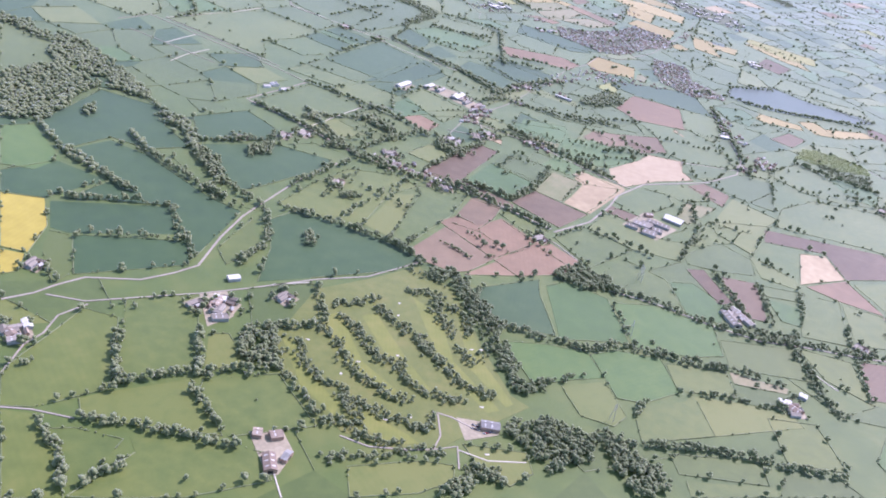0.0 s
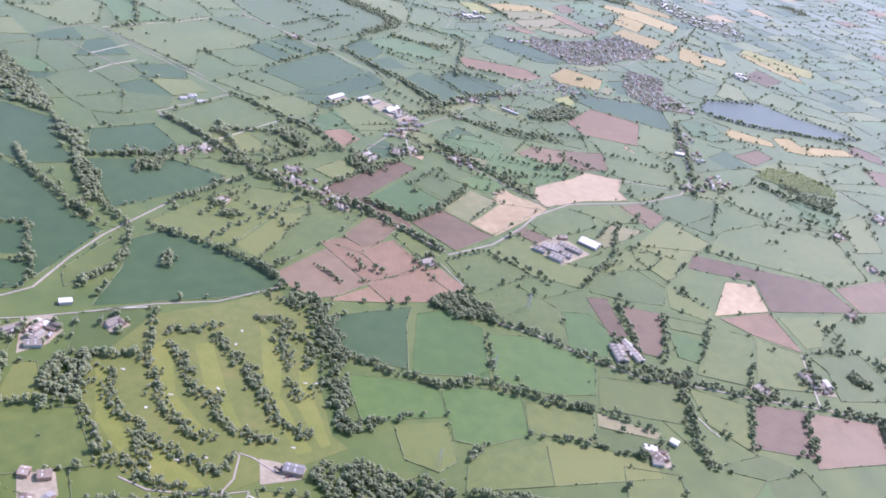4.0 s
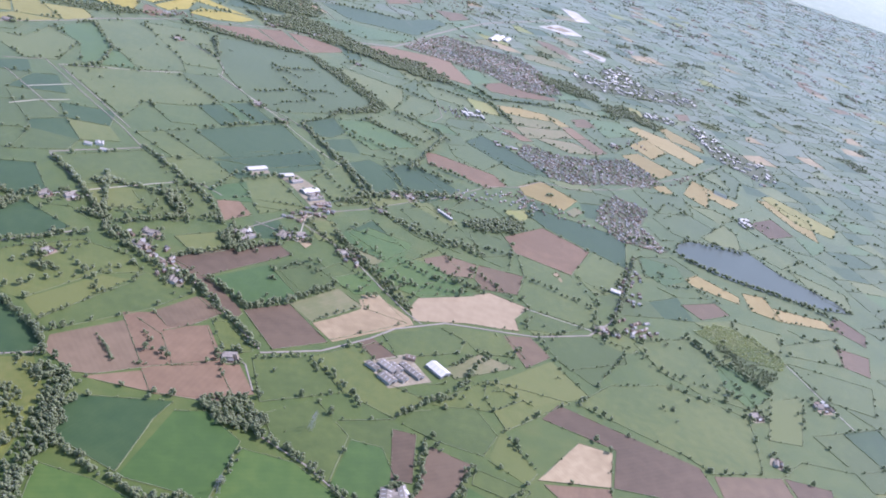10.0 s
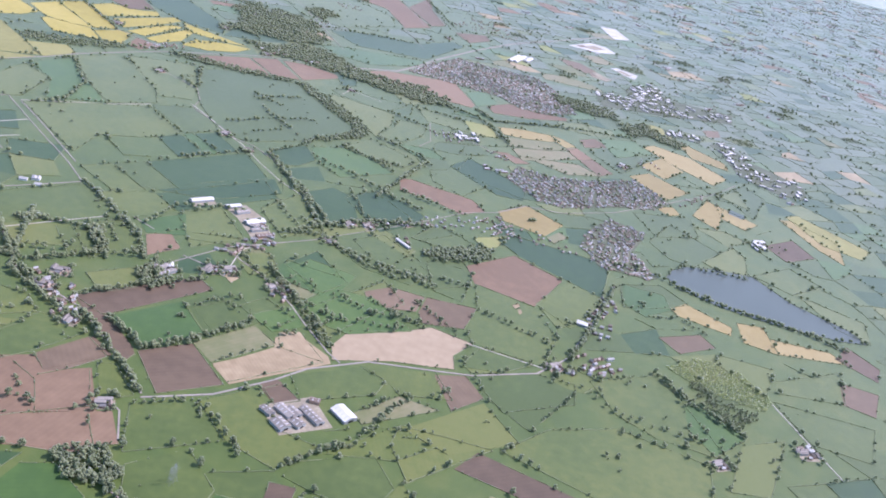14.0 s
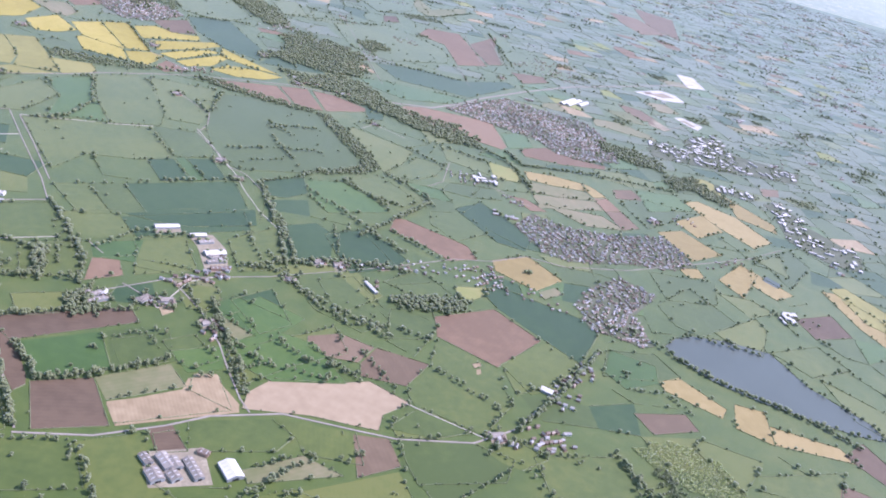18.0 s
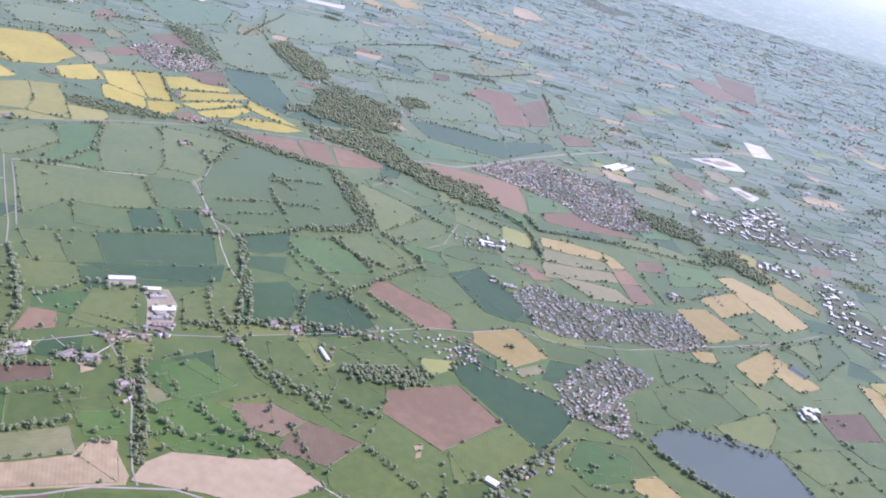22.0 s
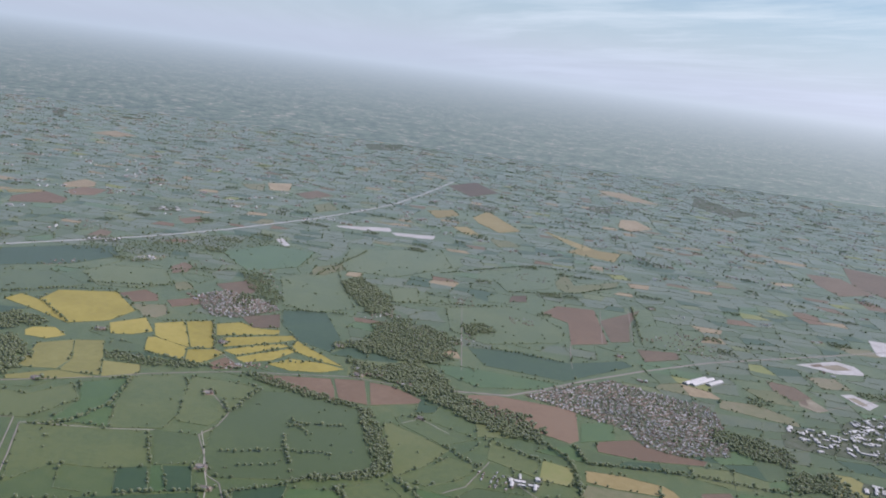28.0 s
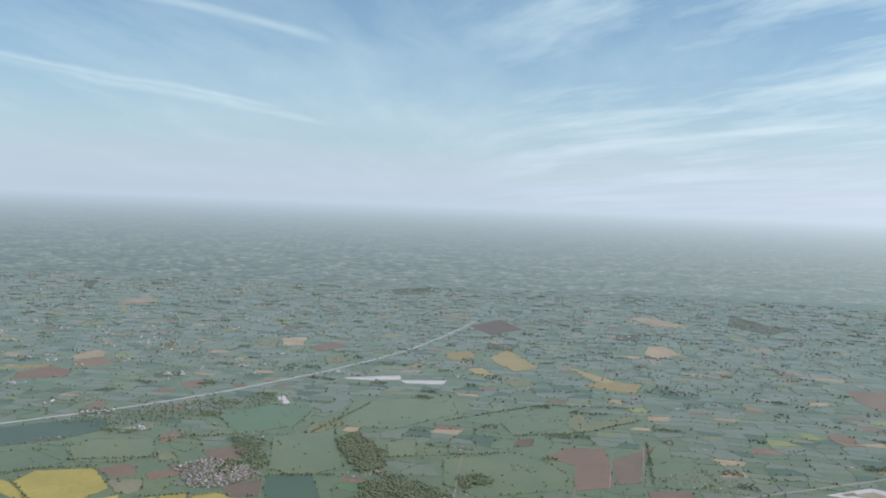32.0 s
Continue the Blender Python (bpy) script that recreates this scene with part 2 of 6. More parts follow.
CROPS = {
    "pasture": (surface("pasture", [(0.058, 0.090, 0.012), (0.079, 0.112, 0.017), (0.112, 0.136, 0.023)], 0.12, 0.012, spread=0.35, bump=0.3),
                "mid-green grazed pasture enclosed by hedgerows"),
    "wheat": (surface("wheat", [(0.022, 0.058, 0.013), (0.030, 0.070, 0.015), (0.042, 0.082, 0.019)], 0.08, 0.01, haze_sheen=0.3, spread=0.25, stripes=(25, 0.1, 0.04), bump=0.3),
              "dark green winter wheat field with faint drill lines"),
    "clover": (surface("clover", [(0.042, 0.093, 0.011), (0.056, 0.113, 0.014), (0.078, 0.133, 0.018)], 0.1, 0.012, haze_sheen=0.36, spread=0.25, stripes=(70, 0.08, 0.035), bump=0.3),
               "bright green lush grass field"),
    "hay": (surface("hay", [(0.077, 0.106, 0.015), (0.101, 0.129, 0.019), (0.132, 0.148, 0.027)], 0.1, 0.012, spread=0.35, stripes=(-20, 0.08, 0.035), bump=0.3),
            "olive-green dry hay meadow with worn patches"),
    "mown": (surface("mown", [(0.150, 0.160, 0.062), (0.195, 0.185, 0.085), (0.240, 0.205, 0.110)], 0.1, 0.015, haze_sheen=0.16, spread=0.25, stripes=(40, 0.08, 0.05), bump=0.3),
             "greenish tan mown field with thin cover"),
    "young_barley": (surface("young_barley", [(0.190, 0.215, 0.055), (0.235, 0.245, 0.070), (0.270, 0.255, 0.085)], 0.1, 0.012, haze_sheen=0.16, spread=0.2, bump=0.3),
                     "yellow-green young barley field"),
    "soil": (surface("soil", [(0.144, 0.099, 0.056), (0.176, 0.121, 0.069), (0.208, 0.145, 0.085)], 0.1, 0.014, haze_sheen=0.13, spread=0.3, stripes=(-35, 0.08, 0.05), bump=0.4),
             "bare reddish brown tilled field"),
    "red_soil": (surface("red_soil", [(0.176, 0.111, 0.062), (0.211, 0.134, 0.075), (0.247, 0.161, 0.092)], 0.1, 0.014, haze_sheen=0.13, spread=0.3, stripes=(15, 0.08, 0.04), bump=0.4),
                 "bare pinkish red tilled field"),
    "dark_soil": (surface("dark_soil", [(0.093, 0.063, 0.036), (0.117, 0.079, 0.046), (0.144, 0.098, 0.057)], 0.1, 0.014, haze_sheen=0.13, spread=0.3, stripes=(60, 0.08, 0.05), bump=0.4),
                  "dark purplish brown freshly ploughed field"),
    "stubble": (surface("stubble", [(0.276, 0.204, 0.110), (0.339, 0.255, 0.141), (0.412, 0.319, 0.185)], 0.12, 0.015, haze_sheen=0.13, spread=0.2, stripes=(-38, 0.11, 0.06), bump=0.3),
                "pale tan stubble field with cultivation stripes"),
    "pale_soil": (surface("pale_soil", [(0.302, 0.225, 0.132), (0.346, 0.261, 0.155), (0.389, 0.299, 0.183)], 0.12, 0.015, haze_sheen=0.13, spread=0.1, stripes=(10, 0.06, 0.02), bump=0.3),
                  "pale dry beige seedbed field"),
    "rape": (surface("rape", [(0.31, 0.248, 0.036), (0.365, 0.292, 0.044), (0.42, 0.335, 0.065)], 0.1, 0.012, haze_sheen=0.16, spread=0.25, stripes=(30, 0.08, 0.04), bump=0.3),
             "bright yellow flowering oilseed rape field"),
    "faded_rape": (surface("faded_rape", [(0.205, 0.190, 0.048), (0.245, 0.225, 0.058), (0.285, 0.258, 0.075)], 0.1, 0.012, haze_sheen=0.16, spread=0.2, stripes=(10, 0.08, 0.05), bump=0.3),
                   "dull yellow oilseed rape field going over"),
    "ochre": (surface("ochre", [(0.252, 0.190, 0.061), (0.296, 0.225, 0.076), (0.344, 0.262, 0.101)], 0.1, 0.012, haze_sheen=0.16, spread=0.3, stripes=(-15, 0.08, 0.04), bump=0.3),
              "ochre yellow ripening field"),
    "sand": (surface("sand", [(0.40, 0.37, 0.32), (0.52, 0.49, 0.44), (0.64, 0.61, 0.56)], 0.2, 0.03, haze_sheen=0.0),
             "bare white sand and spoil ground"),
    "gravel": (surface("gravel", [(0.233, 0.199, 0.133), (0.291, 0.250, 0.169), (0.388, 0.337, 0.237)], 0.4, 0.05, haze_sheen=0.0),
               "pale gravel car park"),
    "rough_grass": (surface("rough_grass", [(0.058, 0.078, 0.017), (0.078, 0.097, 0.022), (0.105, 0.117, 0.031)], 0.05, 0.01, haze_sheen=0.45, bump=0.3),
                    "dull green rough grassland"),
    "garden": (surface("garden", [(0.060, 0.080, 0.032), (0.095, 0.108, 0.052), (0.190, 0.185, 0.130)], 0.35, 0.05, haze_sheen=0.1),
               "gardens, drives and streets between village houses"),
    "rough": (surface("rough", [(0.090, 0.113, 0.016), (0.117, 0.135, 0.021), (0.155, 0.153, 0.032)], 0.16, 0.03, bump=0.3),
              "dry rough grass of the golf course"),
    "fairway": (surface("fairway", [(0.121, 0.142, 0.019), (0.152, 0.167, 0.024), (0.184, 0.182, 0.033)], 0.1, 0.03, stripes=(12, 0.12, 0.06), bump=0.2),
                "mown pale green golf fairway"),
}
BASE = surface("meadow", [(0.051, 0.087, 0.012), (0.074, 0.111, 0.015), (0.110, 0.132, 0.023)], 0.05, 0.006, bump=0.4)
LEAF = surface("foliage", [(0.135, 0.168, 0.072), (0.174, 0.206, 0.090), (0.222, 0.250, 0.114)], 0.35, 0.03, rough=0.6, haze_sheen=0.38, veil=(0.95, 1.0, 0.92), spread=0.5, island=True, thin=0.28)
SPRING = surface("spring_foliage", [(0.27, 0.33, 0.085), (0.33, 0.38, 0.10), (0.39, 0.42, 0.125)], 0.35, 0.03, rough=0.6, haze_sheen=0.6, spread=0.3, island=True, thin=0.15)
BARK = surface("bark", [(0.07, 0.055, 0.04), (0.11, 0.09, 0.07)], 2.0, 0.3, haze_sheen=0.0)
TARMAC = surface("tarmac", [(0.25, 0.215, 0.175), (0.305, 0.265, 0.215), (0.36, 0.315, 0.26)], 0.5, 0.05, haze_sheen=0.1)
CONCRETE = surface("concrete", [(0.42, 0.39, 0.35), (0.50, 0.47, 0.43)], 0.5, 0.05, haze_sheen=0.2)
TRACK = surface("track", [(0.46, 0.415, 0.34), (0.56, 0.51, 0.42)], 0.5, 0.05, haze_sheen=0.0)


def water_material():
    m = bpy.data.materials.new("lake_water")
    m.use_nodes = True
    t = Nodes(m.node_tree)
    pos = t.add("ShaderNodeTexCoord").outputs["Object"]
    deep = t.ramp(t.noise(pos, 0.02, 3), (0.3, (0.100, 0.118, 0.098)), (0.7, (0.112, 0.132, 0.110)))
    bump = t.add("ShaderNodeBump", {"Strength": 0.25, "Distance": 0.15, "Height": t.noise(pos, 1.2, 4)})
    bsdf = t.add("ShaderNodeBsdfPrincipled", {"Base Color": deep, "Roughness": 0.35, "Specular IOR Level": 0.33, "Normal": bump.outputs[0]})
    t.add("ShaderNodeOutputMaterial", {0: bsdf.outputs[0]})
    return m


WATER = water_material()
ROOFS = [surface("grey_sheet_roof", [(0.21, 0.185, 0.150), (0.27, 0.24, 0.20), (0.34, 0.305, 0.26)], 0.6, 0.1, rough=0.75, haze_sheen=0.0, spread=0.4, gloss=0.15),
         surface("white_sheet_roof", [(0.58, 0.555, 0.50), (0.70, 0.67, 0.61)], 0.6, 0.1, rough=0.7, haze_sheen=0.0, spread=0.2, gloss=0.12),
         surface("clay_tile_roof", [(0.20, 0.15, 0.112), (0.26, 0.20, 0.15), (0.34, 0.27, 0.205)], 0.8, 0.1, haze_sheen=0.0, spread=0.5),
         surface("slate_roof", [(0.19, 0.182, 0.168), (0.26, 0.25, 0.23), (0.37, 0.355, 0.325)], 0.8, 0.1, rough=0.6, haze_sheen=0.0, spread=0.5),
         surface("pale_tile_roof", [(0.32, 0.305, 0.28), (0.42, 0.40, 0.37)], 0.8, 0.1, rough=0.6, haze_sheen=0.0, spread=0.5)]
WALLS = [surface("brick_wall", [(0.33, 0.215, 0.160), (0.40, 0.275, 0.21)], 1.2, 0.2, haze_sheen=0.0, spread=0.4),
         surface("rendered_wall", [(0.62, 0.59, 0.54), (0.72, 0.70, 0.66)], 1.0, 0.2, haze_sheen=0.0, spread=0.3),
         surface("sheet_wall", [(0.30, 0.31, 0.30), (0.38, 0.39, 0.38)], 1.0, 0.2, rough=0.6, haze_sheen=0.0, spread=0.4)]
DARK = surface("dark_opening", [(0.02, 0.02, 0.022), (0.035, 0.035, 0.038)], 1.0, 0.2, rough=0.4, haze_sheen=0.0)
CLEAR = surface("rooflight_sheet", [(0.48, 0.48, 0.46), (0.56, 0.56, 0.54)], 1.0, 0.2, rough=0.35, haze_sheen=0.0)
STEEL = surface("galvanised_steel", [(0.30, 0.31, 0.32), (0.38, 0.39, 0.40)], 1.0, 0.2, rough=0.5, haze_sheen=0.0)
PAINTS = [surface("car_paint_" + n, [c, tuple(min(1, q * 1.15) for q in c)], 1.0, 0.2, rough=0.25, haze_sheen=0.0, gloss=0.6)
          for n, c in (("white", (0.75, 0.75, 0.74)), ("silver", (0.42, 0.43, 0.44)), ("blue", (0.03, 0.05, 0.14)), ("red", (0.32, 0.03, 0.03)))]


# ---- building blocks ----
def mesh_of(name, verts, faces, material):
    me = bpy.data.meshes.new(name)
    me.from_pydata(verts, [], faces)
    me.materials.append(material)
    me.update()
    return me


def big_mesh(name, verts, faces, material):
    """A mesh from an array of points and an array of faces of one size."""
    me = bpy.data.meshes.new(name)
    verts, faces = np.asarray(verts, np.float32), np.asarray(faces, np.int32)
    k = faces.shape[1]
    me.vertices.add(len(verts))
    me.vertices.foreach_set("co", verts.ravel())
    me.loops.add(faces.size)
    me.loops.foreach_set("vertex_index", faces.ravel())
    me.polygons.add(len(faces))
    me.polygons.foreach_set("loop_start", np.arange(0, faces.size, k, dtype=np.int32))
    me.update(calc_edges=True)
    me.materials.append(material)
    return me


def part(name, bm, material, parent, label=""):
    me = bpy.data.meshes.new(name)
    bm.to_mesh(me)
    bm.free()
    me.materials.append(material)
    ob = new(name, me)
    ob.parent = parent
    return tagged(ob, label)


def inside(poly, x, y):
    """Even-odd test of arrays of points against a plan polygon."""
    hit = np.zeros(np.shape(x), bool)
    for (ax, ay), (bx, by) in zip(poly, poly[1:] + poly[:1]):
        if ay != by:
            hit ^= ((ay > y) != (by > y)) & (x < (bx - ax) * (y - ay) / (by - ay) + ax)
    return hit


def along(points, step, closed=False):
    """Points and directions every step metres along a plan line."""
    pts = [Vector((*p, 0)) for p in points] + ([Vector((*points[0], 0))] if closed else [])
    for a, b in zip(pts, pts[1:]):
        way = b - a
        n = max(1, round(way.length / step))
        for k in range(n):
            yield a + way * ((k + 0.5) / n), way.normalized(), way.length / n


rng = random.Random(4)
FIELDS, TREES, CLAIMED, PLANTS = [], [], {}, []


def claim(x, y, gap):
    """Takes a spot for a tree if none stands nearer than gap."""
    key = (math.floor(x / gap), math.floor(y / gap), gap)
    if key in CLAIMED:
        return False
    CLAIMED[key] = True
    return True


HEDGE_LINES = []
LIFT = [0.05]


def field(crop, *pts, hedge=0.5):
    """A field with its crop as a thin slab on the ground; its edge gets a hedge with trees."""
    pts = list(pts)
    LIFT[0] += 0.0008  # later fields lie a little over earlier ones
    top = LIFT[0]
    bm = bmesh.new()
    face = bm.faces.new([bm.verts.new((x, y, 0.0)) for x, y in pts])
    if face.normal.z < 0:
        face.normal_flip()
    bm.normal_update()
    if bm.faces[:][0].normal.z < 0:
        bm.faces[:][0].normal_flip()
    if crop == "water":
        material, label, kind = WATER, "calm blue lake water between wooded banks", "lake"
    else:
        (material, label), kind = CROPS[crop], "field"
    rim = bmesh.ops.extrude_face_region(bm, geom=bm.faces[:])
    for v in [g for g in rim["geom"] if isinstance(g, bmesh.types.BMVert)]:
        v.co.z = top
    me = bpy.data.meshes.new(kind)
    bmesh.ops.recalc_face_normals(bm, faces=bm.faces[:])
    bm.to_mesh(me)
    bm.free()
    me.materials.append(material)
    tagged(new(kind, me), label, kind, kind + "s", "structure")
    FIELDS.append(pts)
    if crop in ("pasture", "hay", "clover", "mown"):
        xs, ys = [p[0] for p in pts], [p[1] for p in pts]
        for _ in range(int((max(xs) - min(xs)) * (max(ys) - min(ys)) / 2600)):
            x, y = rng.uniform(min(xs), max(xs)), rng.uniform(min(ys), max(ys))
            if inside(pts, x, y) and claim(x, y, 3.0):
                for _ in range(rng.choice((1, 1, 1, 2, 4))):
                    TREES.append((x + rng.gauss(0, 1.6), y + rng.gauss(0, 1.6), rng.uniform(0.8, 2.3)))
    if hedge:
        HEDGE_LINES.append((pts + pts[:1], hedge))


def trees_along(per100, *pts, size=1.0, wide=1.2):
    """A belt of trees along a plan line, per100 trees to 100 m."""
    for p, way, _ in along(pts, 100 / per100):
        side = Vector((-way.y, way.x, 0))
        q = p + side * rng.gauss(0, wide) + way * rng.uniform(-2, 2)
        if claim(q.x, q.y, 1.6):
            TREES.append((q.x, q.y, size * rng.uniform(1.6, 3.6)))


def wood(*pts, gap=3.7, size=0.95, store=None, rough=9.0):
    """A wood: trees close together inside a plan outline."""
    pts = list(pts)
    xs, ys = [p[0] for p in pts], [p[1] for p in pts]
    n = int((max(xs) - min(xs)) * (max(ys) - min(ys)) / gap**2)
    for _ in range(min(2 * n, 9000)):
        x, y = rng.uniform(min(xs), max(xs)), rng.uniform(min(ys), max(ys))
        jx, jy = x + rough * noise.noise((x / 14, y / 14, 0)), y + rough * noise.noise((x / 14, y / 14, 7))
        if inside(pts, jx, jy) and claim(x, y, gap * 0.75):
            (TREES if store is None else store).append((x, y, size * rng.uniform(2.0, 3.2)))


ROADS = []


def road(width, *pts):
    """A road as a ribbon with square joints, slightly raised."""
    width *= 0.62
    bm = bmesh.new()
    ps = [Vector((*p, 0)) for p in pts]
    rows = []
    for k, p in enumerate(ps):
        way = (ps[min(k + 1, len(ps) - 1)] - ps[max(k - 1, 0)]).normalized()
        side = Vector((-way.y, way.x, 0)) * width / 2
        rows.append([bm.verts.new(p + side * s + Vector((0, 0, h))) for s, h in ((1.15, 0.0), (1, 0.36), (-1, 0.36), (-1.15, 0.0))])
    for a, b in zip(rows, rows[1:]):
        for k in range(3):
            bm.faces.new((a[k], a[k + 1], b[k + 1], b[k]))
    bmesh.ops.recalc_face_normals(bm, faces=bm.faces[:])
    me = bpy.data.meshes.new("road")
    bm.to_mesh(me)
    bm.free()
    me.materials.append(CONCRETE if width > 5 else TARMAC if width > 0.9 else TRACK)
    tagged(new("road", me), "pale grey tarmac country road between hedges" if width > 0.9 else "pale stony farm track across the fields", "road", "roads", "structure")
    ROADS.append((width, list(pts)))


HOUSES, SHEDS = [], []


def gable(length, width, wall, roof, over=0.15):
    """Walls with gable ends and a pitched roof as two bmeshes, standing on z = 0, ridge along x."""
    a, b = bmesh.new(), bmesh.new()
    l, w = length / 2, width / 2
    ring = [(-l, -w), (l, -w), (l, w), (-l, w)]
    low = [a.verts.new((x, y, -0.3)) for x, y in ring]
    top = [a.verts.new((x, y, wall)) for x, y in ring]
    for k in range(4):
        a.faces.new((low[k], low[(k + 1) % 4], top[(k + 1) % 4], top[k]))
    r0, r1 = a.verts.new((-l, 0, wall + roof)), a.verts.new((l, 0, wall + roof))
    a.faces.new((top[3], top[0], r0))
    a.faces.new((top[1], top[2], r1))
    drop = over * roof / w
    for s in (-1, 1):
        quad = [(-l - over, s * (w + over), wall - drop), (l + over, s * (w + over), wall - drop), (l + over, 0, wall + roof), (-l - over, 0, wall + roof)]
        under = [b.verts.new((x, y, z)) for x, y, z in quad]
        above = [b.verts.new((x, y, z + 0.12)) for x, y, z in quad]
        b.faces.new(above), b.faces.new(under)
        for k in range(4):
            b.faces.new((under[k], under[(k + 1) % 4], above[(k + 1) % 4], above[k]))
    bmesh.ops.recalc_face_normals(a, faces=a.faces[:])
    bmesh.ops.recalc_face_normals(b, faces=b.faces[:])
    return a, b


def box_bm(x, y, z, sx, sy, sz):
    bm = bmesh.new()
    bmesh.ops.create_cube(bm, size=1, matrix=Matrix.Translation((x, y, z)) @ Matrix.Diagonal((sx, sy, sz, 1)))
    return bm


def house_kind(length, width, wall, roof, wall_mat, roof_mat, label, name="house", chimney=True, group="houses"):
    """One building with walls, roof, chimney, door and windows, as an Empty with its parts; the first stands at the origin of its kind."""
    top = tagged(new(name), label, name.replace("_", " "), group)
    a, b = gable(length, width, wall, roof)
    part("wall", a, wall_mat, top)
    part("roof", b, roof_mat, top)
    if not chimney:
        part("doorway", box_bm(length / 2, 0, 0.6, 0.1, width * 0.4, wall * 0.75), DARK, top)
        part("ridge_cap", box_bm(0, 0, wall + roof + 0.12, length + 0.3, 0.22, 0.1), roof_mat, top)
    else:
        part("door", box_bm(0, -width / 2, 0.45, 0.4, 0.06, 0.85), DARK, top)
        for x in (-length * 0.3, length * 0.3):
            for y in (-width / 2, width / 2):
                part("window", box_bm(x, y, wall * 0.68, 0.5, 0.06, 0.45), DARK, top)
    if chimney:
        part("chimney", box_bm(length * 0.36, 0, wall + roof, 0.3, 0.35, 0.8), WALLS[0], top)
    return top


KINDS = {}


def building(kind, x, y, turn):
    """A copy of one of the building kinds at a place on the plan."""
    if kind not in KINDS:
        KINDS[kind] = BUILDINGS[kind]()
        KINDS[kind].matrix_basis = pose(x, y, 0.05, 0, 0, turn)
        return KINDS[kind]
    return copy_thing(KINDS[kind], pose(x, y, 0.05, 0, 0, turn))


BUILDINGS = {
    "brick": lambda: house_kind(3.6, 2.7, 1.9, 1.0, WALLS[0], ROOFS[2], "red-brick house with a clay tile roof and chimney"),
    "slate": lambda: house_kind(3.9, 2.6, 1.9, 1.0, WALLS[0], ROOFS[3], "brick house with a grey slate roof"),
    "white": lambda: house_kind(3.8, 2.9, 1.8, 1.0, WALLS[1], ROOFS[4], "white rendered house with a pale tiled roof"),
    "barn": lambda: house_kind(7.5, 4.0, 2.0, 0.9, WALLS[2], ROOFS[0], "long grey sheet-roofed cattle barn", "barn", False, "farm buildings"),
    "long": lambda: house_kind(10, 3.2, 1.7, 0.8, WALLS[2], ROOFS[0], "long low grey farm shed", "barn", False, "farm buildings"),
    "pale": lambda: house_kind(8.5, 5.0, 2.2, 1.0, WALLS[2], ROOFS[1], "large white-roofed farm shed", "barn", False, "farm buildings"),
    "old": lambda: house_kind(5.5, 2.4, 1.7, 1.0, WALLS[0], ROOFS[2], "old red-brick barn with a tiled roof", "barn", False, "farm buildings"),
    "works": lambda: house_kind(14, 7, 2.6, 0.7, WALLS[2], ROOFS[1], "big white flat-pitched industrial shed", "industrial_shed", False, "industrial sheds"),
}


def farm(x, y, n, turn):
    """A farmyard: gravel, a house and n buildings set square to each other, and yard trees."""
    r = 3 + 2.3 * math.sqrt(n)
    c, s = math.cos(radians(turn)), math.sin(radians(turn))
    yard = [(x + u * c - v * s, y + u * s + v * c) for u, v in ((-r, -r * 0.8), (r * 0.9, -r * 0.9), (r, r * 0.7), (-r * 0.8, r * 0.85))]
    field("gravel", *yard, hedge=0)
    kinds = ["slate", "old", "barn", "long", "barn", "pale", "old", "long", "brick", "barn", "pale", "old"]
    spots = [(-0.1, -0.55, 0), (0.55, -0.25, 90), (-0.3, 0.1, 0), (0.1, 0.5, 0), (-0.75, 0.3, 90), (0.75, 0.55, 90), (-0.2, 0.85, 0), (1.1, 0.0, 90), (-1.05, -0.5, 0), (0.3, -0.95, 0), (-1.1, 0.85, 0), (0.95, -0.85, 0)]
    for k in range(min(n, 12)):
        u, v, w = spots[k][0] * r, spots[k][1] * r, spots[k][2]
        building(kinds[k], x + u * c - v * s, y + u * s + v * c, turn + w + rng.uniform(-4, 4))
    for _ in range(5 + n):
        a, d = rng.uniform(0, 6.3), r * rng.uniform(1.0, 1.5)
        if claim(x + d * math.cos(a), y + d * math.sin(a), 3.0):
            TREES.append((x + d * math.cos(a), y + d * math.sin(a), rng.uniform(1.4, 3.2)))


def town(count, *pts):
    """Houses along close streets inside a plan outline; the streets are ribbons of the same turn."""
    pts = list(pts)
    cx, cy = sum(p[0] for p in pts) / len(pts), sum(p[1] for p in pts) / len(pts)
    HOUSES.append((count, pts, math.degrees(math.atan2(pts[1][1] - pts[0][1], pts[1][0] - pts[0][0]))))


def works(count, *pts):
    SHEDS.append((count, list(pts)))


